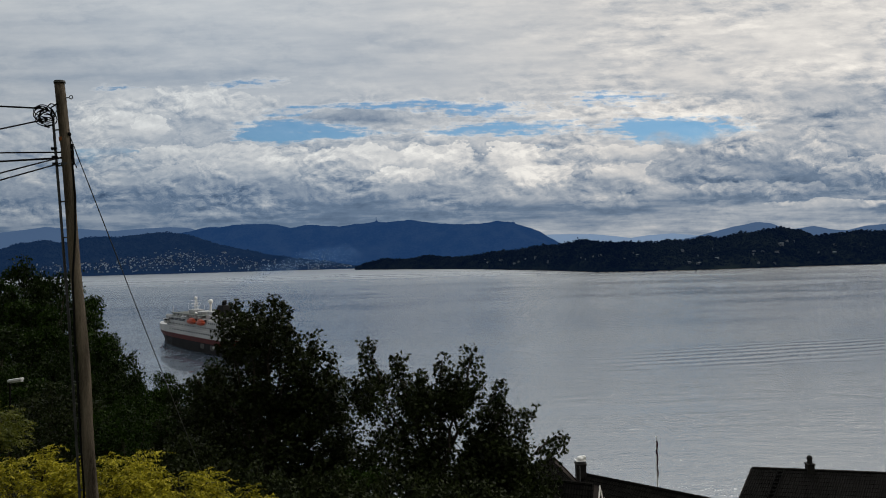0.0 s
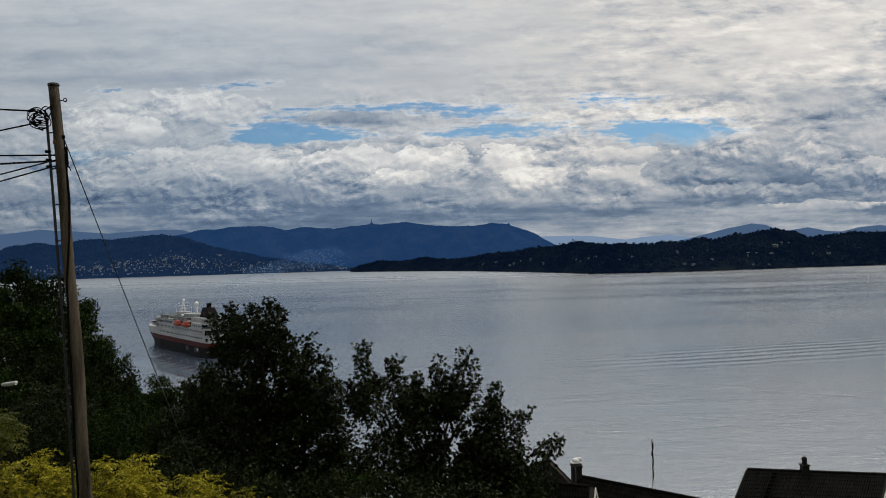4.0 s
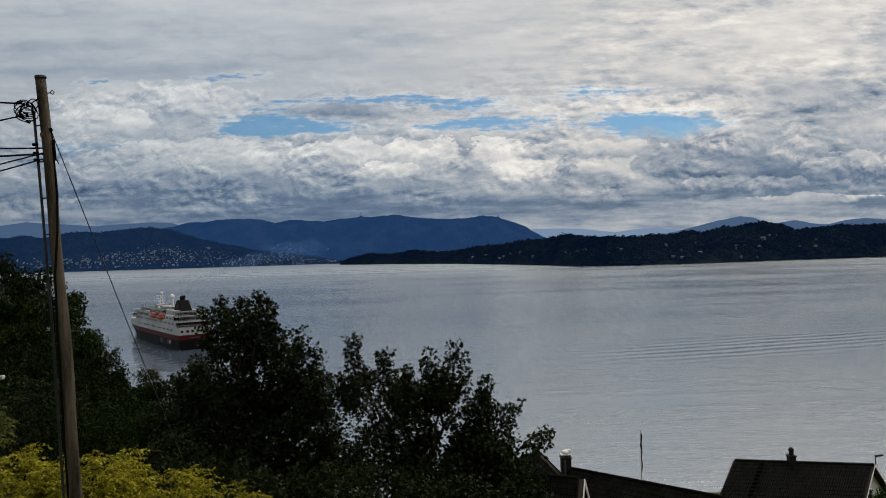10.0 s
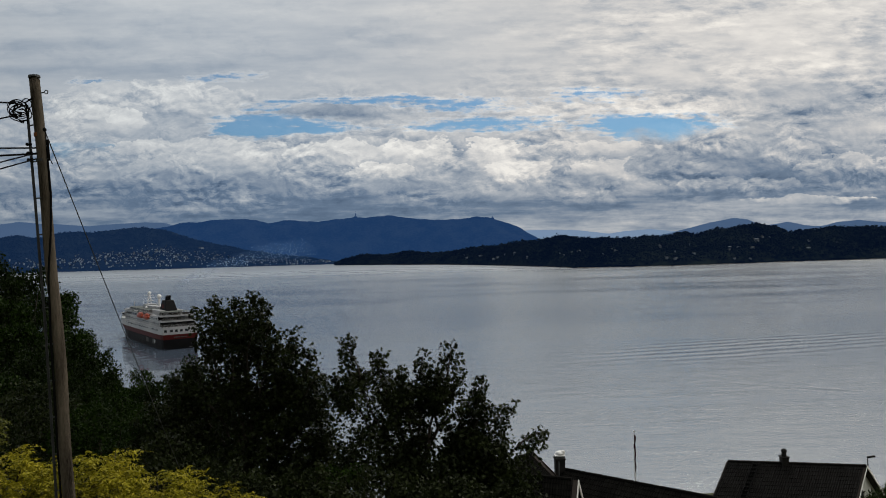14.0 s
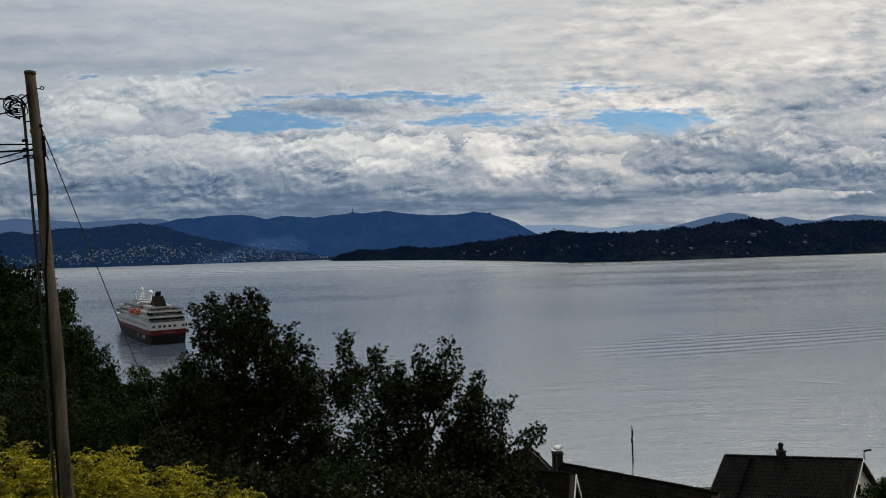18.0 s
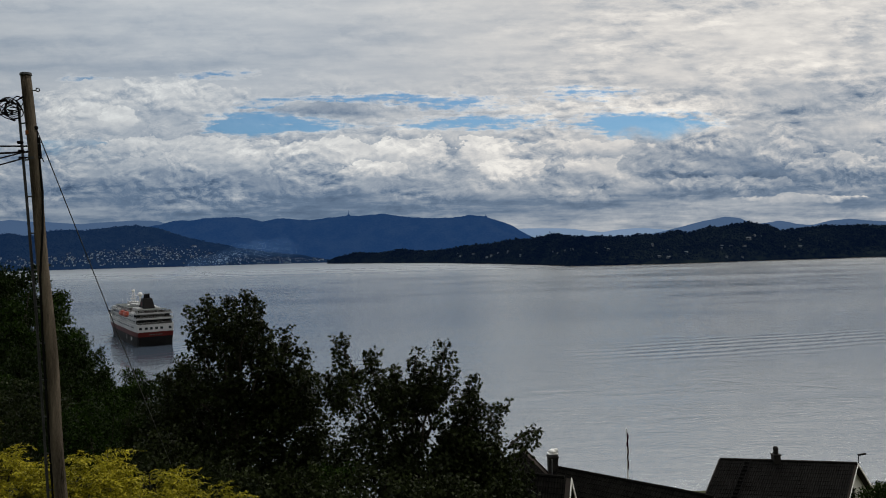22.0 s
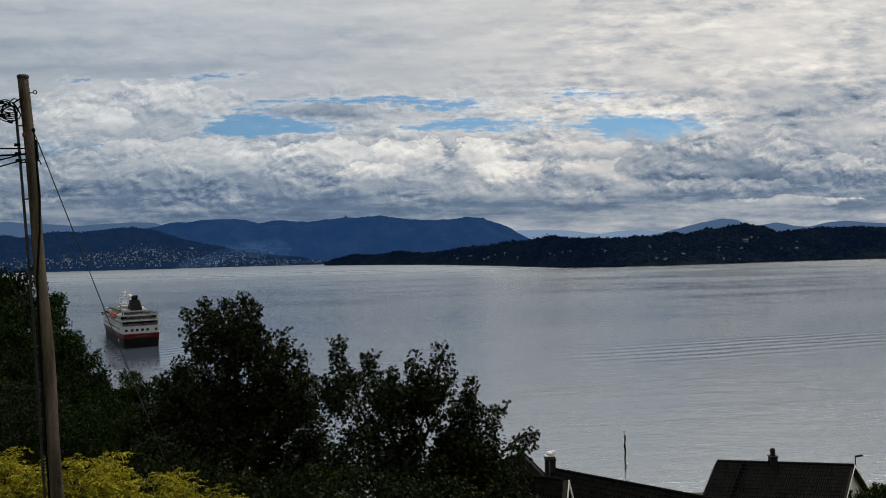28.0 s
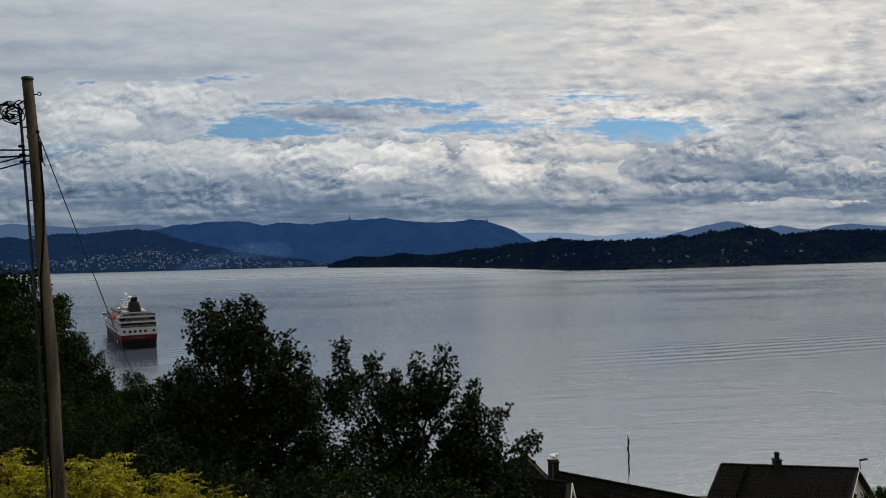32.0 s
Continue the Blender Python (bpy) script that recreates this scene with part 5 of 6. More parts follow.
kinds = [wood_tree(101, "dark green deciduous tree on the slope", M["leaf_slope"]), wood_tree(102, "green deciduous tree on the slope", M["leaf_mid"]),
         wood_tree(103, "tall green deciduous tree on the slope", M["leaf_mid"], 2.7), wood_tree(104, "dark rounded tree on the slope", M["leaf_slope"], 3.6)]
rng = np.random.default_rng(5)
used = set()
for i, (x, y, z) in enumerate(WOODS):
    g = ground_height(x, y)
    h = max(z - g, 2.5)
    f = h / 9.3
    w = min(max(f, 0.62), 1.15)
    m = Matrix.Translation((x, y, g)) @ Matrix.Rotation(rng.uniform(0, 6.28), 4, "Z") @ Matrix.Diagonal((w, w, f, 1))
    k = i % 4
    if k in used:
        copy_thing(kinds[k], m)
    else:
        kinds[k].matrix_world = m
        used.add(k)

# ---- houses below ----
M["tile"] = surface("dark_glazed_roof_tile", (0.002, 0.002, 0.002), (0.009, 0.009, 0.009), 1.5, 0.5, 0.15, by_object=0.3, by_island=0.5, spec=0.05)
M["tile_matt"] = surface("dark_concrete_roof_tile", (0.002, 0.002, 0.002), (0.008, 0.008, 0.007), 1.5, 0.6, 0.25, by_object=0.3, by_island=0.6, spec=0.02)
M["white_wood"] = surface("white_painted_boards", (0.62, 0.61, 0.58), (0.78, 0.77, 0.74), 0.8, 0.6, 0.2, 12, stretch=(1, 1, 0.2))
M["red_wood"] = surface("brown_painted_boards", (0.012, 0.009, 0.008), (0.03, 0.022, 0.018), 0.8, 0.7, 0.2, 12, stretch=(1, 1, 0.2))
M["masonry"] = surface("dark_rendered_chimney", (0.010, 0.010, 0.010), (0.03, 0.028, 0.026), 3, 0.85, 0.4)
M["pane"] = surface("house_window_glass", (0.02, 0.025, 0.03), (0.04, 0.045, 0.05), 1, 0.1, 0, spec=0.5)


def tiled_slope(o, along_v, down_v, length, run, w=0.30, course=0.34):
    """A slope of pantiles from its upper corner: courses that lap, each tile with two rolls."""
    o, a, d = Vector(o), Vector(along_v).normalized(), Vector(down_v).normalized()
    n = a.cross(d).normalized()
    if n.z < 0:
        n = -n
    cols, rows = int(length / w), int(run / course)
    verts, faces = [], []
    prof = [(0.0, 0.0), (0.10, 0.030), (0.24, 0.046), (0.38, 0.030), (0.5, 0.004), (0.60, 0.030), (0.74, 0.046), (0.88, 0.030), (0.985, 0.0)]
    for r in range(rows):
        for c in range(cols):
            k = len(verts)
            jit = 0.004 * noise.noise(Vector((r * 1.7, c * 2.3, length)))
            for f, h in prof:
                for s, lift in ((0.0, 0.0), (1.06, 0.030), (1.06, 0.008)):
                    verts.append(o + a * ((c + f) * w) + d * ((r + s) * course) + n * (h + lift + jit))
            for i in range(len(prof) - 1):
                p = k + i * 3
                faces.append((p, p + 3, p + 4, p + 1))
                faces.append((p + 1, p + 4, p + 5, p + 2))
    return verts, faces


def make_house(name, label, a, b, half, drop, wall_z, material, wall, over=0.35, skew=0.0, parts=()):
    """A gabled house from the two ends of its ridge; half: half its width; drop: how far the roof falls to its eaves."""
    a, b = Vector(a), Vector(b)
    e = (b - a).normalized()
    out = Vector((e.y, -e.x, 0)).normalized()
    if out.y > 0:
        out = -out
    mid = (a + b) / 2
    house = thing(name, Matrix.Translation((mid.x, mid.y, wall_z)), label, "house")
    o = Vector((mid.x, mid.y, wall_z))
    A, B = a - o, b - o
    L = (B - A).length
    down = Vector((0, 0, -drop))
    for i, s in enumerate((1, -1)):
        d = out * (s * half) + down + e * (skew * s)
        v, f = tiled_slope(A - e * 0.02, e, d, L, d.length)
        cover = link("roof_tiles", mesh_of("roof_tiles", v, f, material), house, "courses of dark roof tiles")
        cover["kind"] = "stuff"
        n = e.cross(d).normalized()
        if n.z < 0:
            n = -n
        bm = bmesh.new()
        q = [A, B, B + d, A + d]
        top = [bm.verts.new(p - n * 0.02) for p in q]
        low = [bm.verts.new(p - n * 0.16) for p in q]
        bm.faces.new(top)
        bm.faces.new(low[::-1])
        for j in range(4):
            bm.faces.new((top[j], low[j], low[(j + 1) % 4], top[(j + 1) % 4]))
        bmesh.ops.recalc_face_normals(bm, faces=bm.faces)
        part("roof_deck", bm, M["red_wood"], house, "dark boarded roof deck")
        for end, sg in ((A, -1), (B, 1)):
            bm = bmesh.new()
            w = [end + e * (0.02 * sg), end + e * (0.07 * sg)]
            vs = []
            for p in w:
                vs += [bm.verts.new(p + n * 0.03), bm.verts.new(p + d + n * 0.03), bm.verts.new(p + d - n * 0.22), bm.verts.new(p - n * 0.22)]
            for q4 in ((0, 1, 2, 3), (7, 6, 5, 4), (0, 4, 5, 1), (1, 5, 6, 2), (2, 6, 7, 3), (3, 7, 4, 0)):
                bm.faces.new([vs[z] for z in q4])
            bmesh.ops.recalc_face_normals(bm, faces=bm.faces)
            part("bargeboard", bm, M["red_wood"] if sg < 0 else wall, house, "dark bargeboard" if sg < 0 else "painted bargeboard")
    # ridge caps, one by one
    count = int(L / 0.38)
    cap = bmesh.new()
    tube(cap, [(0, 0, 0), (0.42, 0, 0)], [0.10, 0.115], 8)
    me = bpy.data.meshes.new("ridge_tile")
    cap.to_mesh(me)
    cap.free()
    me.materials.append(material)
    turn = math.atan2(e.y, e.x)
    slope = math.asin(e.z)
    for i in range(count):
        ob = link("ridge_tile", me, house)
        p = A + e * (i * 0.38)
        ob.matrix_local = Matrix.Translation(p + Vector((0, 0, 0.01))) @ Matrix.Rotation(turn, 4, "Z") @ Matrix.Rotation(-slope, 4, "Y")
    # walls with their gables
    inset = over
    bm = bmesh.new()
    rows = []
    for end, sg in ((A, 1), (B, -1)):
        c = end + e * (inset * sg)
        w = half - over
        f = w / half
        k = e * (skew * f)
        ring = [c - out * w - k, c - out * w - k, c, c + out * w + k, c + out * w + k]
        zs = [-1.0, c.z - drop * f - 0.18, c.z - 0.2, c.z - drop * f - 0.18, -1.0]
        rows.append([bm.verts.new((p.x, p.y, z)) for p, z in zip(ring, zs)])
    bm.faces.new(rows[0])
    bm.faces.new(rows[1][::-1])
    for i in range(5):
        bm.faces.new((rows[0][i], rows[0][(i + 1) % 5], rows[1][(i + 1) % 5], rows[1][i]))
    bmesh.ops.recalc_face_normals(bm, faces=bm.faces)
    part("wall", bm, wall, house, "painted board walls")
    # a window in each gable
    for end, sg in ((A, -1), (B, 1)):
        c = end - e * (inset * sg) + Vector((0, 0, -drop * 0.62))
        turnz = Matrix.Translation(c + e * (0.03 * sg)) @ Matrix.Rotation(turn, 4, "Z")
        bm = boxed(-0.04, 0.04, -0.45, 0.45, -0.5, 0.5)
        bmesh.ops.transform(bm, matrix=turnz, verts=bm.verts)
        frame_ob = part("window", bm, M["white_wood"], house)
        bm = boxed(-0.055, 0.055, -0.38, 0.38, -0.43, 0.43)
        bmesh.ops.transform(bm, matrix=turnz, verts=bm.verts)
        part("glass", bm, M["pane"], frame_ob)
    # gutter
    d = out * half + down + e * skew
    g0, g1 = A + d, B + d
    part("gutter", tubed([g0 - Vector((0, 0, 0.05)), g1 - Vector((0, 0, 0.05))], 0.06, 8), M["steel"], house)
    return house, o


def chimney(house, o, p, w, z0, z1, pot, label):
    p = Vector(p) - o
    bm = boxed(p.x - w / 2, p.x + w / 2, p.y - w / 2, p.y + w / 2, z0 - o.z, z1 - o.z, bevel=0.02)
    stack = part("chimney", bm, M["masonry"], house, label)
    part("chimney_cap", boxed(p.x - w / 2 - 0.05, p.x + w / 2 + 0.05, p.y - w / 2 - 0.05, p.y + w / 2 + 0.05, z1 - o.z, z1 - o.z + 0.07, bevel=0.01), M["masonry"], stack)
    if pot == "round":
        part("chimney_pot", ball(tubed([(p.x, p.y, z1 - o.z + 0.07), (p.x, p.y, z1 - o.z + 0.35)], [0.17, 0.15], 10), (p.x, p.y, z1 - o.z + 0.42), 0.19, seg=10, rings=7), M["masonry"], stack, "dark round chimney cowl")
    else:
        bm = bmesh.new()
        z = z1 - o.z
        box(bm, p.x - 0.30, p.x + 0.30, p.y - 0.28, p.y + 0.28, z + 0.20, z + 0.25, bevel=0.02)
        ball(bm, (p.x + 0.02, p.y, z + 0.33), 0.26, 1.1, 1.0, 0.62, 10, 7)
        ball(bm, (p.x + 0.20, p.y - 0.05, z + 0.42), 0.14, 1.2, 1.0, 0.8, 9, 6)
        for v in bm.verts:
            v.co += Vector((0.03, 0.03, 0.02)) * noise.noise(v.co * 6)
        hood = part("chimney_hood", bm, M["dome_white"], stack, "dented bright metal chimney hood")
        for dx in (-0.24, 0.24):
            for dy in (-0.22, 0.22):
                part("hood_leg", tubed([(p.x + dx, p.y + dy, z + 0.05), (p.x + dx, p.y + dy, z + 0.22)], 0.02, 5), M["steel"], hood)
    return stack


# the house with the long tiled ridge
a, b = Vector((20.88, 51, 31.32)), Vector((29.45, 48.9, 31.31))
house, o = make_house("tiled_house", "white wooden house with a dark tiled gable roof", a, b, 4.4, 3.3, 26.4, M["tile"], M["white_wood"], skew=-2.5)
p = a.lerp(b, 0.415)
chimney(house, o, p, 0.46, p.z - 0.6, p.z + 0.42, "round", "slim dark chimney")
# a line of darker tiles, and a small hatch, on its slope
e = (b - a).normalized()
s = Vector((e.y, -e.x, 0)).normalized()
d = (s * 4.4 + Vector((0, 0, -3.3)) + e * -2.5).normalized()
n = e.cross(d).normalized()
n = n if n.z > 0 else -n
bm = bmesh.new()
for off in (-0.2, 0.2):
    c = a + e * (9.35 * 0.2 + off) + n * 0.1 - o
    tube(bm, [c + d * 0.1, c + d * 4.6], 0.045, 5)
for i in range(13):
    c = a + e * (9.35 * 0.2) + d * (0.3 + i * 0.34) + n * 0.1 - o
    tube(bm, [c - e * 0.2, c + e * 0.2], 0.05, 5)
part("roof_ladder", bm, M["wire"], house, "dark ladder lying on the tiles")

# the house behind the maple: main roof, wing and front gable
A0 = Vector((6.39, 45, 34.06))
u, v = Vector((-0.66, -0.75, 0)), Vector((0.75, -0.66, 0))
house, o = make_house("brown_house", "dark brown wooden house with dark tiled roof", A0 + u * 7.5, A0, 3.6, 2.6, 29.0, M["tile_matt"], M["red_wood"])
W0 = Vector((8.08, 44.6, 33.11))
house, o = make_house("house_wing", "dark roofed wing of the brown house", W0, W0 + v * 9.6, 3.4, 2.4, 28.6, M["tile_matt"], M["red_wood"])
chimney(house, o, Vector((7.94, 44.6, 33.18)), 0.58, W0.z - 1.2, W0.z + 0.62, "hood", "square dark chimney")
G0, G1 = Vector((5.32, 40.5, 34.07)), Vector((8, 39.6, 33.97))
ge = (G1 - G0).normalized()
house, o = make_house("gabled_annex", "low annex with white bargeboards and a dark tiled roof", G0 - ge * 4, G1, 2.3, 2.0, 30.2, M["tile_matt"], M["white_wood"])
part("stove_pipe", tubed([Vector((7.11, 40.2, 33.78)) - o, Vector((7.11, 40.2, 34.85)) - o], 0.035, 7), M["steel"], house, "thin steel pipe")
for i, q in enumerate([(29.09, 47, 29.7), (29.61, 46, 30.37), (16.91, 50, 28.82), (19.56, 52, 27.87)]):
    g = ground_height(q[0], q[1])
    leafy_tree("shrub", (q[0], q[1], g), (q[0], q[1], g + 0.5), [(q[0] + dx, q[1], q[2] + 0.3) for dx in (-0.6, 0, 0.6)], [(q, 1.0, 0.8, 0.7, 40)], 0.13, M["leaf_mid"], "green shrub beside the tiled house", "shrub", 90 + i,
               reach=(0.4, 0.1, 0.2), trunk=0.04)

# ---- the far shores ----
# far house colours: the bluish veil of distance is painted into them
M["far_white"] = surface("hazed_pale_walls", (0.13, 0.19, 0.27), (0.36, 0.42, 0.50), 0.02, 0.8, 0, by_object=0.8)
M["far_roof"] = surface("hazed_dark_roofs", (0.03, 0.04, 0.055), (0.13, 0.16, 0.195), 0.02, 0.8, 0, by_object=0.8)
M["far_grey"] = surface("hazed_grey_walls", (0.09, 0.11, 0.14), (0.22, 0.25, 0.29), 0.02, 0.8, 0, by_object=0.8)
M["far_speck"] = surface("hazed_house_fronts", (0.012, 0.03, 0.065), (0.24, 0.30, 0.36), 0.02, 0.8, 0, by_island=1.6)
M["rock"] = surface("shore_rock", (0.05, 0.05, 0.05), (0.13, 0.128, 0.12), 0.1, 0.9, 0.2, by_island=0.7)
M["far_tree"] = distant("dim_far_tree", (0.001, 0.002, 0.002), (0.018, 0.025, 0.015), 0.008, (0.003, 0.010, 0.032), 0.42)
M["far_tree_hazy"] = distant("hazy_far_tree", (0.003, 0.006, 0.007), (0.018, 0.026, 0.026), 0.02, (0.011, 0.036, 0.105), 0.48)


def far_house(label, wall, w, d, h, group):
    """A plain gabled house seen from kilometres away."""
    ob = thing("house", pose(0, -3000, 0), label, "house", group)
    part("wall", boxed(-w / 2, w / 2, -d / 2, d / 2, -15, h), wall, ob)
    part("roof", prism([(-w / 2 - 0.4, h), (w / 2 + 0.4, h), (w / 2 + 0.4, h + 0.3), (0, h + w * 0.36), (-w / 2 - 0.4, h + 0.3)], -d / 2 - 0.4, d / 2 + 0.4), M["far_roof"], ob)
    me = pane_mesh("window", w * 0.5, h * 0.22, "stern")
    for z in ((h * 0.3,) if h < 5 else (h * 0.25, h * 0.7)):
        win = link("window", me, ob)
        win.location = (0, -d / 2, z)
    return ob


def scatter_houses(spot, places, kinds, seed):
    rng = np.random.default_rng(seed)
    used = set()
    for b, v in places:
        p = spot(b, v)
        k = int(rng.integers(0, len(kinds)))
        m = Matrix.Translation(p - Vector((0, 0, 2.5))) @ Matrix.Rotation(rng.uniform(-1.2, 1.2) + (1.57 if rng.random() < 0.5 else 0), 4, "Z")
        if k in used:
            copy_thing(kinds[k], m)
        else:
            kinds[k].matrix_world = m
            used.add(k)


def town_places():
    rng = np.random.default_rng(21)
    out = []
    hubs = [(-516.5, 0.16, 26, 0.10), (-455.2, 0.20, 42, 0.14), (-401.5, 0.22, 40, 0.14), (-347.9, 0.30, 50, 0.2), (-305.7, 0.40, 26, 0.16), (-263.6, 0.34, 36, 0.2), (-202.3, 0.5, 30, 0.25), (-148.7, 0.5, 22, 0.25), (-585.4, 0.12, 14, 0.08)]
    for b, v, n, dv in hubs:
        for _ in range(n):
            out.append((b + rng.normal() * 34, min(0.9, max(0.04, v + rng.normal() * dv * 0.6))))
    return out


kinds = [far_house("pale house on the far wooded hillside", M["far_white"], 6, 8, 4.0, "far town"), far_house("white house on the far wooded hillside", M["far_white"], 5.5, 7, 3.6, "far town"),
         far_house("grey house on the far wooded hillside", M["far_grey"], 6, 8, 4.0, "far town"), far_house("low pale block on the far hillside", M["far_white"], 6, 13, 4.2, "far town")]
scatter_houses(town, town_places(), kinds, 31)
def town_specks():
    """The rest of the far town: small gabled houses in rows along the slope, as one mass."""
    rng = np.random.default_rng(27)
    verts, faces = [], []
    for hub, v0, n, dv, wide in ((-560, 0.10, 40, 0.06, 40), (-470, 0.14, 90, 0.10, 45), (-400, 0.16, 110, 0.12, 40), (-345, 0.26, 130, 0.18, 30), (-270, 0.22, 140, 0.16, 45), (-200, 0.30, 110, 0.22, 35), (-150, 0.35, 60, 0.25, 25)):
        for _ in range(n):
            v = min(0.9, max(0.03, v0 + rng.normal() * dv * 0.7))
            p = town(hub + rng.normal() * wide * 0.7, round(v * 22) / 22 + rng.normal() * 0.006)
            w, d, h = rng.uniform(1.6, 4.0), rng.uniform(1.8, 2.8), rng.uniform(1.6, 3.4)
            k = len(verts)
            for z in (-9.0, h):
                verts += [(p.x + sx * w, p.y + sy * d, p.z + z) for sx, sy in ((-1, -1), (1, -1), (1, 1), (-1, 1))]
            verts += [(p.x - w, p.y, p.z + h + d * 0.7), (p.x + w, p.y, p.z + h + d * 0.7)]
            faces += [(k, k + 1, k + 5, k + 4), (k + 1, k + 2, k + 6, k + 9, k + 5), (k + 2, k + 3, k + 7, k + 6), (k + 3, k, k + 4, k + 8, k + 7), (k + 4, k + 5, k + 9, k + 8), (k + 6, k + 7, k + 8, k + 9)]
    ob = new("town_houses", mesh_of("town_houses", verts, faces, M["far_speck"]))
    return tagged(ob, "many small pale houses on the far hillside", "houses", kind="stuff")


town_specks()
p = town(-297.3, 0.62)
hall = far_house("large pale hall on the far hillside", M["far_white"], 10, 26, 6, "far town")
hall.matrix_world = Matrix.Translation(p) @ Matrix.Rotation(1.35, 4, "Z")
rng = np.random.default_rng(22)
places = [(165.5 + rng.uniform(0, 430), rng.uniform(0.05, 0.55)) for _ in range(30)] + [(35.2 + rng.uniform(0, 130), rng.uniform(0.1, 0.5)) for _ in range(10)]
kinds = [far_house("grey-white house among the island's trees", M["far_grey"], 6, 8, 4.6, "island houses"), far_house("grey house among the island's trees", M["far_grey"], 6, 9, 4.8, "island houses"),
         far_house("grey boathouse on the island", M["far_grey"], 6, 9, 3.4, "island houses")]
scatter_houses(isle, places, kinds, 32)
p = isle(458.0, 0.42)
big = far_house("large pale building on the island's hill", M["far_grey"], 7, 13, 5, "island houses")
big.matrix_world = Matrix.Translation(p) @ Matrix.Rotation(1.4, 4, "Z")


def far_woods(name, spot, b0, b1, count, size, material, label, seed):
    """Woods far off: many small ragged crowns as one mass."""
    rng = np.random.default_rng(seed)
    verts, faces = [], []
    for _ in range(count):
        b, v = rng.uniform(b0, b1), rng.uniform(0.02, 1.0) ** 0.8
        p = spot(b, v)
        s = size * (0.55 + 0.9 * abs(noise.noise(Vector((b * 0.09, v * 6, seed)))) + 0.55 * rng.random() ** 3) * (0.6 if v < 0.08 else 1)
        w = s * rng.uniform(0.4, 0.75)
        k = len(verts)
        turn = rng.uniform(0, 6.28)
        for z, r in ((0.1, 0.8), (0.45, 1.05), (0.82, 0.8)):
            for i in range(5):
                a = turn + 2 * math.pi * i / 5 + z
                rr = w * r * rng.uniform(0.75, 1.25)
                verts.append((p.x + rr * math.cos(a), p.y + rr * math.sin(a), p.z + s * z * rng.uniform(0.9, 1.1)))
        verts.append((p.x, p.y, p.z + s * 0.98))
        for j in (0, 5):
            for i in range(5):
                faces.append((k + j + i, k + j + (i + 1) % 5, k + j + 5 + (i + 1) % 5, k + j + 5 + i))
        for i in range(5):
            faces.append((k + 10 + i, k + 10 + (i + 1) % 5, k + 15))
    ob = new(name, mesh_of(name, verts, faces, material))
    return tagged(ob, label, "woods", kind="stuff")


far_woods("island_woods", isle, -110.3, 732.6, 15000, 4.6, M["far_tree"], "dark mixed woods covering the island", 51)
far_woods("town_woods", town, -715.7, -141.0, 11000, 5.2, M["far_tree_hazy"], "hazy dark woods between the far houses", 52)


def shore_rocks():
    rng = np.random.default_rng(61)
    verts, faces = [], []
    for _ in range(420):
        b = rng.uniform(-110.3, 701.9)
        p = isle(b, 0.0)
        s = rng.uniform(0.8, 2.6)
        k = len(verts)
        ring = [(math.cos(a), math.sin(a)) for a in (i * 1.2566 for i in range(5))]
        off = rng.normal(size=2) * 1.5
        for z, r in ((-0.3, 1.2), (0.45, 1.0)):
            for c, q in ring:
                verts.append((p.x + off[0] + c * s * r * rng.uniform(1.2, 2.4), p.y - 2 + off[1] + q * s * r, s * z * rng.uniform(0.7, 1.2)))
        verts.append((p.x + off[0], p.y - 2 + off[1], s * 0.75))
        for i in range(5):
            faces.append((k + i, k + (i + 1) % 5, k + 5 + (i + 1) % 5, k + 5 + i))
            faces.append((k + 5 + i, k + 5 + (i + 1) % 5, k + 10))
    ob = new("shore_rocks", mesh_of("shore_rocks", verts, faces, M["rock"]))
    return tagged(ob, "low grey rocks along the island's shore", "rocks", kind="stuff")


shore_rocks()


def radio_mast(p, h, label):
    mast = thing("radio_mast", Matrix.Translation(p), label, "radio mast")
    bm = bmesh.new()
    for dx, dy in ((-2.2, -1.4), (2.2, -1.4), (0, 2.4)):
        tube(bm, [(dx, dy, -6), (dx * 0.3, dy * 0.3, h * 0.7), (0, 0, h)], [0.9, 0.7, 0.5], 5)
    # All parts reuse the mountain's material, so its blue haze glow is painted on.
    part("lattice", bm, M["hill_main"], mast, "steel lattice with the mountain's haze glow painted on")
    part("aerial", tubed([(0, 0, h), (0, 0, h * 1.25)], [0.5, 0.3], 5), M["hill_main"], mast)
    part("hut", boxed(-9, 9, -5, 5, -6, 4), M["hill_main"], mast)


radio_mast(mountain(-89.7, 1.0), 30, "tall radio mast on the mountain's ridge")
radio_mast(mountain(95.8, 1.0), 14, "short mast on the mountain's shoulder")

# ---- smoke and wake of the ship ----
def smoke_material():
    m = bpy.data.materials.new("thin_smoke")
    m.use_nodes = True
    k = Nodes(m.node_tree)
    co = k.node("ShaderNodeTexCoord").outputs["Object"]
    d = k.node("ShaderNodeBsdfDiffuse")
    d.inputs[0].default_value = (0.30, 0.55, 1.0, 1)
    t = k.node("ShaderNodeBsdfTransparent")
    mx = k.node("ShaderNodeMixShader")
    k.put(mx.inputs[0], k.mul(k.ramp(k.noise(co, 0.04, 2, 0.5), 0.3, 0.7, 0.2, 1.0), 0.034))
    k.tree.links.new(t.outputs[0], mx.inputs[1])
    k.tree.links.new(d.outputs[0], mx.inputs[2])
    out = k.node("ShaderNodeOutputMaterial")
    k.tree.links.new(mx.outputs[0], out.inputs[0])
    return m


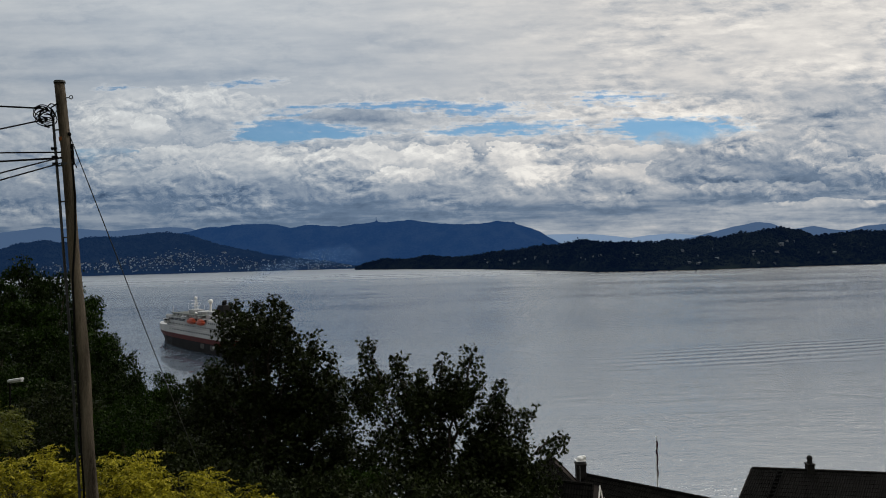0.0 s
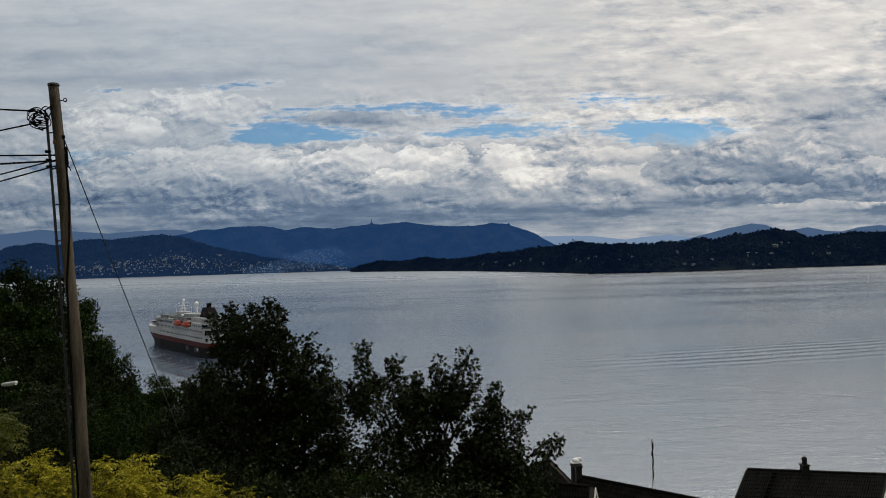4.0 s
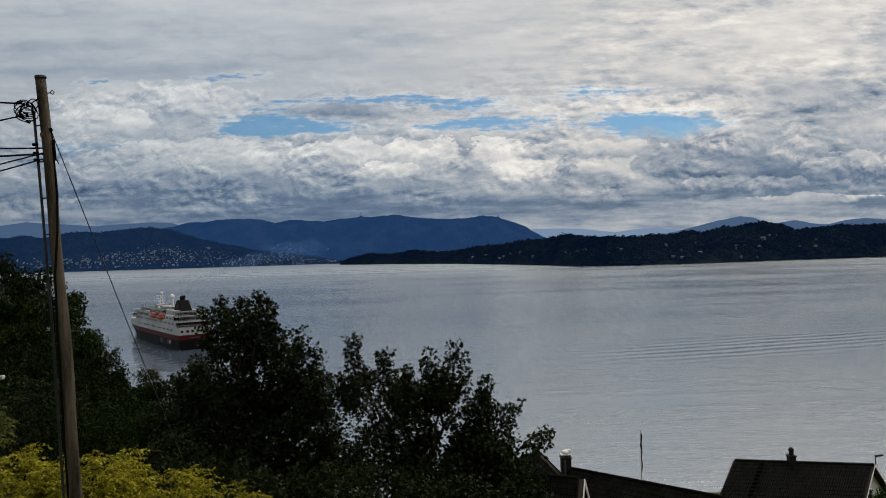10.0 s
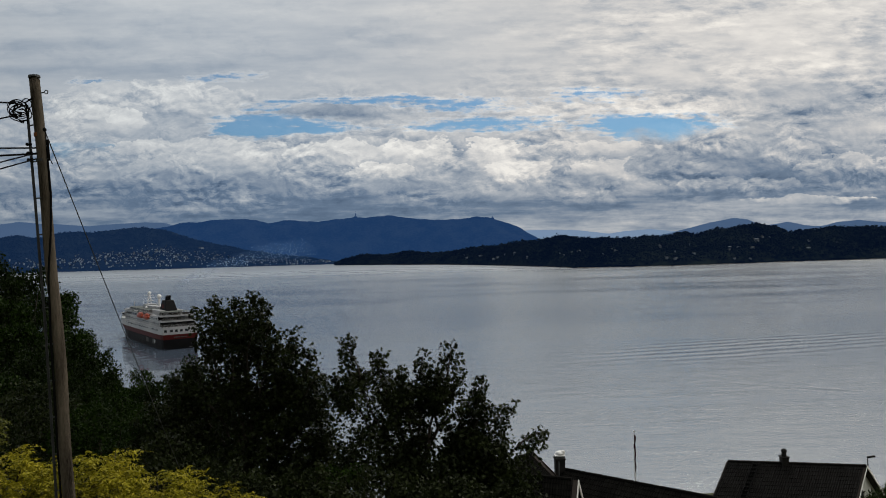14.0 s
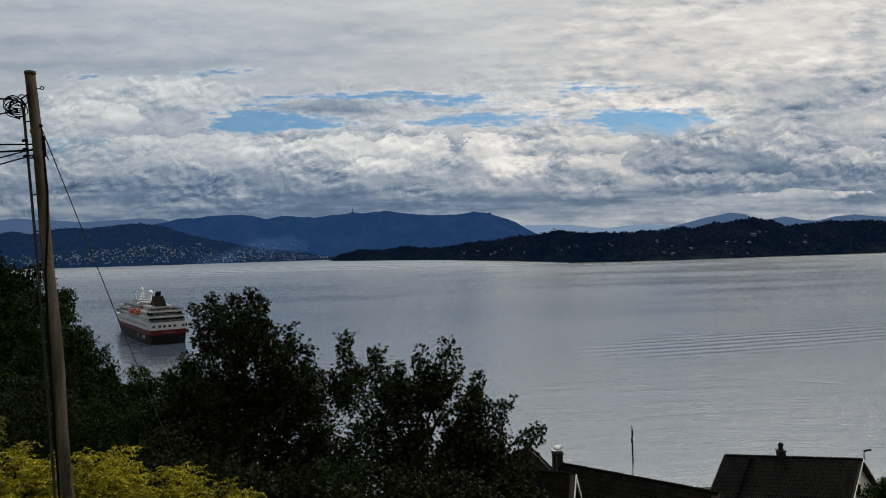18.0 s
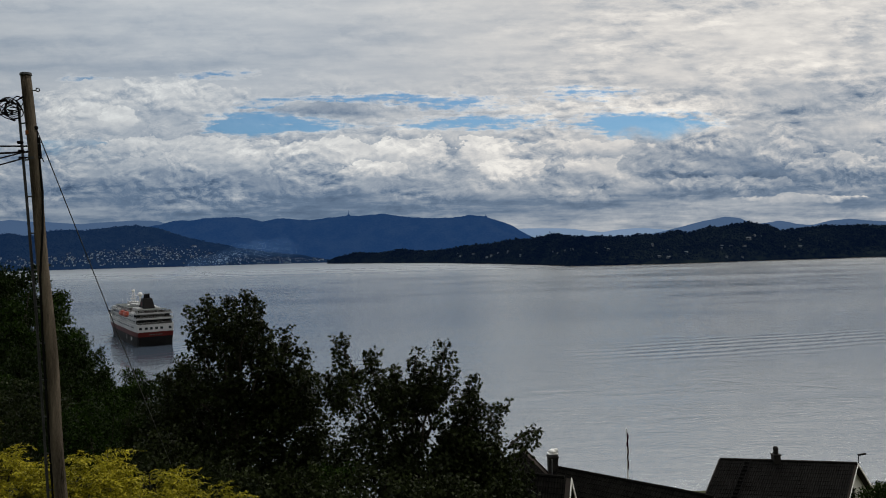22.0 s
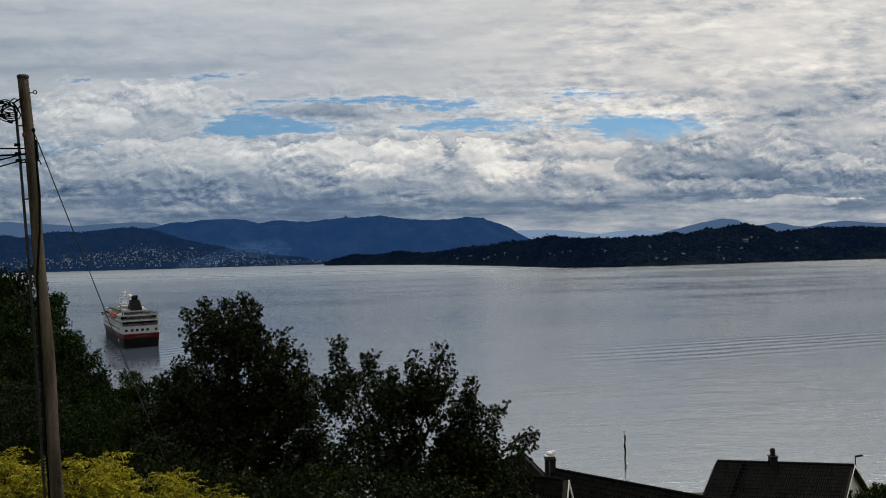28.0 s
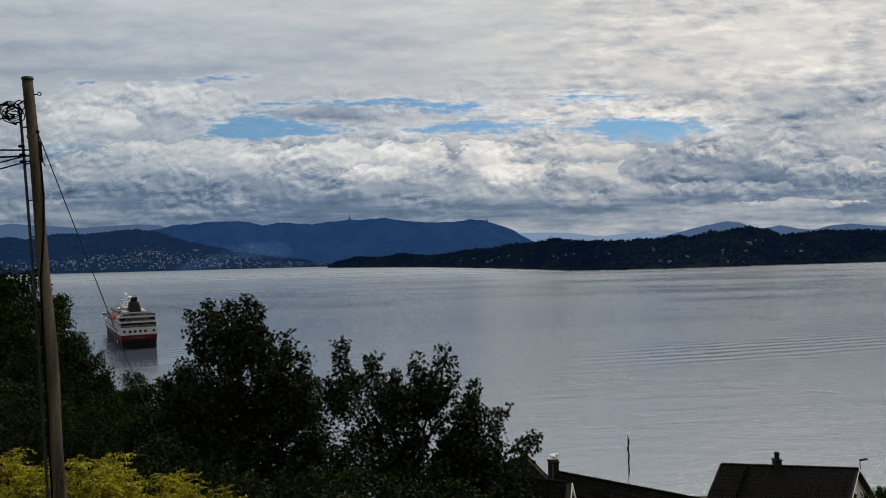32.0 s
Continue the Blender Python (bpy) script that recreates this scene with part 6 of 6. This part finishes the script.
def make_smoke():
    plume = thing("smoke_plume", pose(0, 0, 0), "thin bluish smoke drifting from the funnel", "smoke")
    mat = smoke_material()
    rng = np.random.default_rng(71)
    puffs = []
    for i in range(24):
        f = (i + 0.5) / 24
        c = Vector((2 + 62 * f ** 1.5 + rng.normal() * 2 * f, 4 + 70 * f ** 1.3, 2.5 + 26 * f ** 0.75 + rng.normal() * 2.5 * f))
        r = 1.0 + 5.2 * f ** 0.9
        bm = ball(bmesh.new(), (0, 0, 0), r, 1.25, 1.2, 0.85, 12, 8)
        for v in bm.verts:
            v.co *= 1 + 0.34 * noise.noise(v.co * (2.2 / r) + Vector((i, 0, 0)))
        ob = part("puff", bm, mat, plume, "", True)
        ob.location = c
        ob.visible_shadow = False
        puffs.append((ob, c, f))
    return plume, puffs


plume, puffs = make_smoke()


def make_wake():
    """Broken water round the ship: low crests off the shoulders and a churned patch astern."""
    wake = thing("wake", pose(-101.6, 370.3, 0, 0, 0, 38.36), "low broken crests of water round the ship", "wake")
    rng = np.random.default_rng(81)
    for s in (-1, 1):
        for j in range(5):
            start, reach, out = 88 - j * 17, 34 - j * 3, 0.62 + 0.05 * j
            bm = bmesh.new()
            rows = []
            for i in range(22):
                f = i / 21
                y = start - reach * f
                x = s * (9.0 + reach * f * out + rng.normal() * 0.25)
                h = 0.34 * math.sin(math.pi * min(1, 0.15 + f)) * (1 - 0.6 * f) * rng.uniform(0.6, 1.3)
                w = 0.7 + 0.8 * f
                rows.append([bm.verts.new((x - s * w, y, 0.01)), bm.verts.new((x, y, 0.02 + max(h, 0.03))), bm.verts.new((x + s * w * 0.6, y, 0.01))])
            for a, b in zip(rows, rows[1:]):
                bm.faces.new((a[0], a[1], b[1], b[0]))
                bm.faces.new((a[1], a[2], b[2], b[1]))
            bmesh.ops.recalc_face_normals(bm, faces=bm.faces)
            part("crest", bm, M["water"], wake, "low crest of water", True)
    verts, nu, nv = [], 66, 66
    for j in range(nv):
        for i in range(nu):
            x, y = -42 + 78 * i / (nu - 1), 34 - 112 * j / (nv - 1)
            edge = max(0.0, 1 - ((x + 3) / 39) ** 2) * max(0.0, min(1, (34 - y) / 20)) * max(0.0, min(1, (y + 78) / 50))
            verts.append((x, y, -0.02 + min(1.0, edge * 6) * 0.03 + edge * 0.16 * abs(noise.fractal(Vector((x * 0.28, y * 0.42, 1.0)), 1.0, 2.0, 3))))
    link("churned_water", mesh_of("churned_water", verts, grid_faces(nu, nv), M["lee_water"], True), wake, "churned patch of water astern")
    return wake


wake = make_wake()


# ---- motion ----
def motions():
    """The ship draws off and swings its stern towards the eye; its wake goes with it and its smoke drifts back."""
    rows = ((0.0, -101.6, 370.3, -38.4), (3.0, -107.4, 374.6, -37.5), (6.0, -113.1, 378.7, -36.6), (9.0, -119.0, 382.5, -35.3), (11.0, -122.6, 385.2, -34.4),
            (13.0, -126.0, 388.0, -33.7), (16.5, -131.5, 392.2, -32.4), (19.0, -135.2, 394.6, -31.3), (21.0, -137.8, 396.0, -30.5), (23.0, -140.3, 397.2, -29.8),
            (25.5, -143.2, 398.6, -29.0), (28.0, -146.1, 400.3, -28.2), (30.0, -148.4, 402.0, -27.6), (32.0, -150.6, 404.0, -27.2))
    walk(ship, [(t, pose(x, y, 0, 0, 0, -h)) for t, x, y, h in rows])
    walk(wake, [(t, pose(x, y, 0, 0, 0, -h)) for t, x, y, h in rows])
    walk(plume, [(t, Matrix.Translation(pose(x, y, 0, 0, 0, -h) @ Vector((0, 22.0, 25.5)))) for t, x, y, h in rows])
    for ob, c, f in puffs:
        way = Vector((9.0, 8.0, 3.0)) * (0.2 + f)
        walk(ob, [(t, Matrix.Translation(c + way * (t / 32 - 0.5)) @ pose(0, 0, 0, 0, 0, 40 * f * t / 32)) for t in (0.0, 11.0, 22.0, 32.0)])


motions()
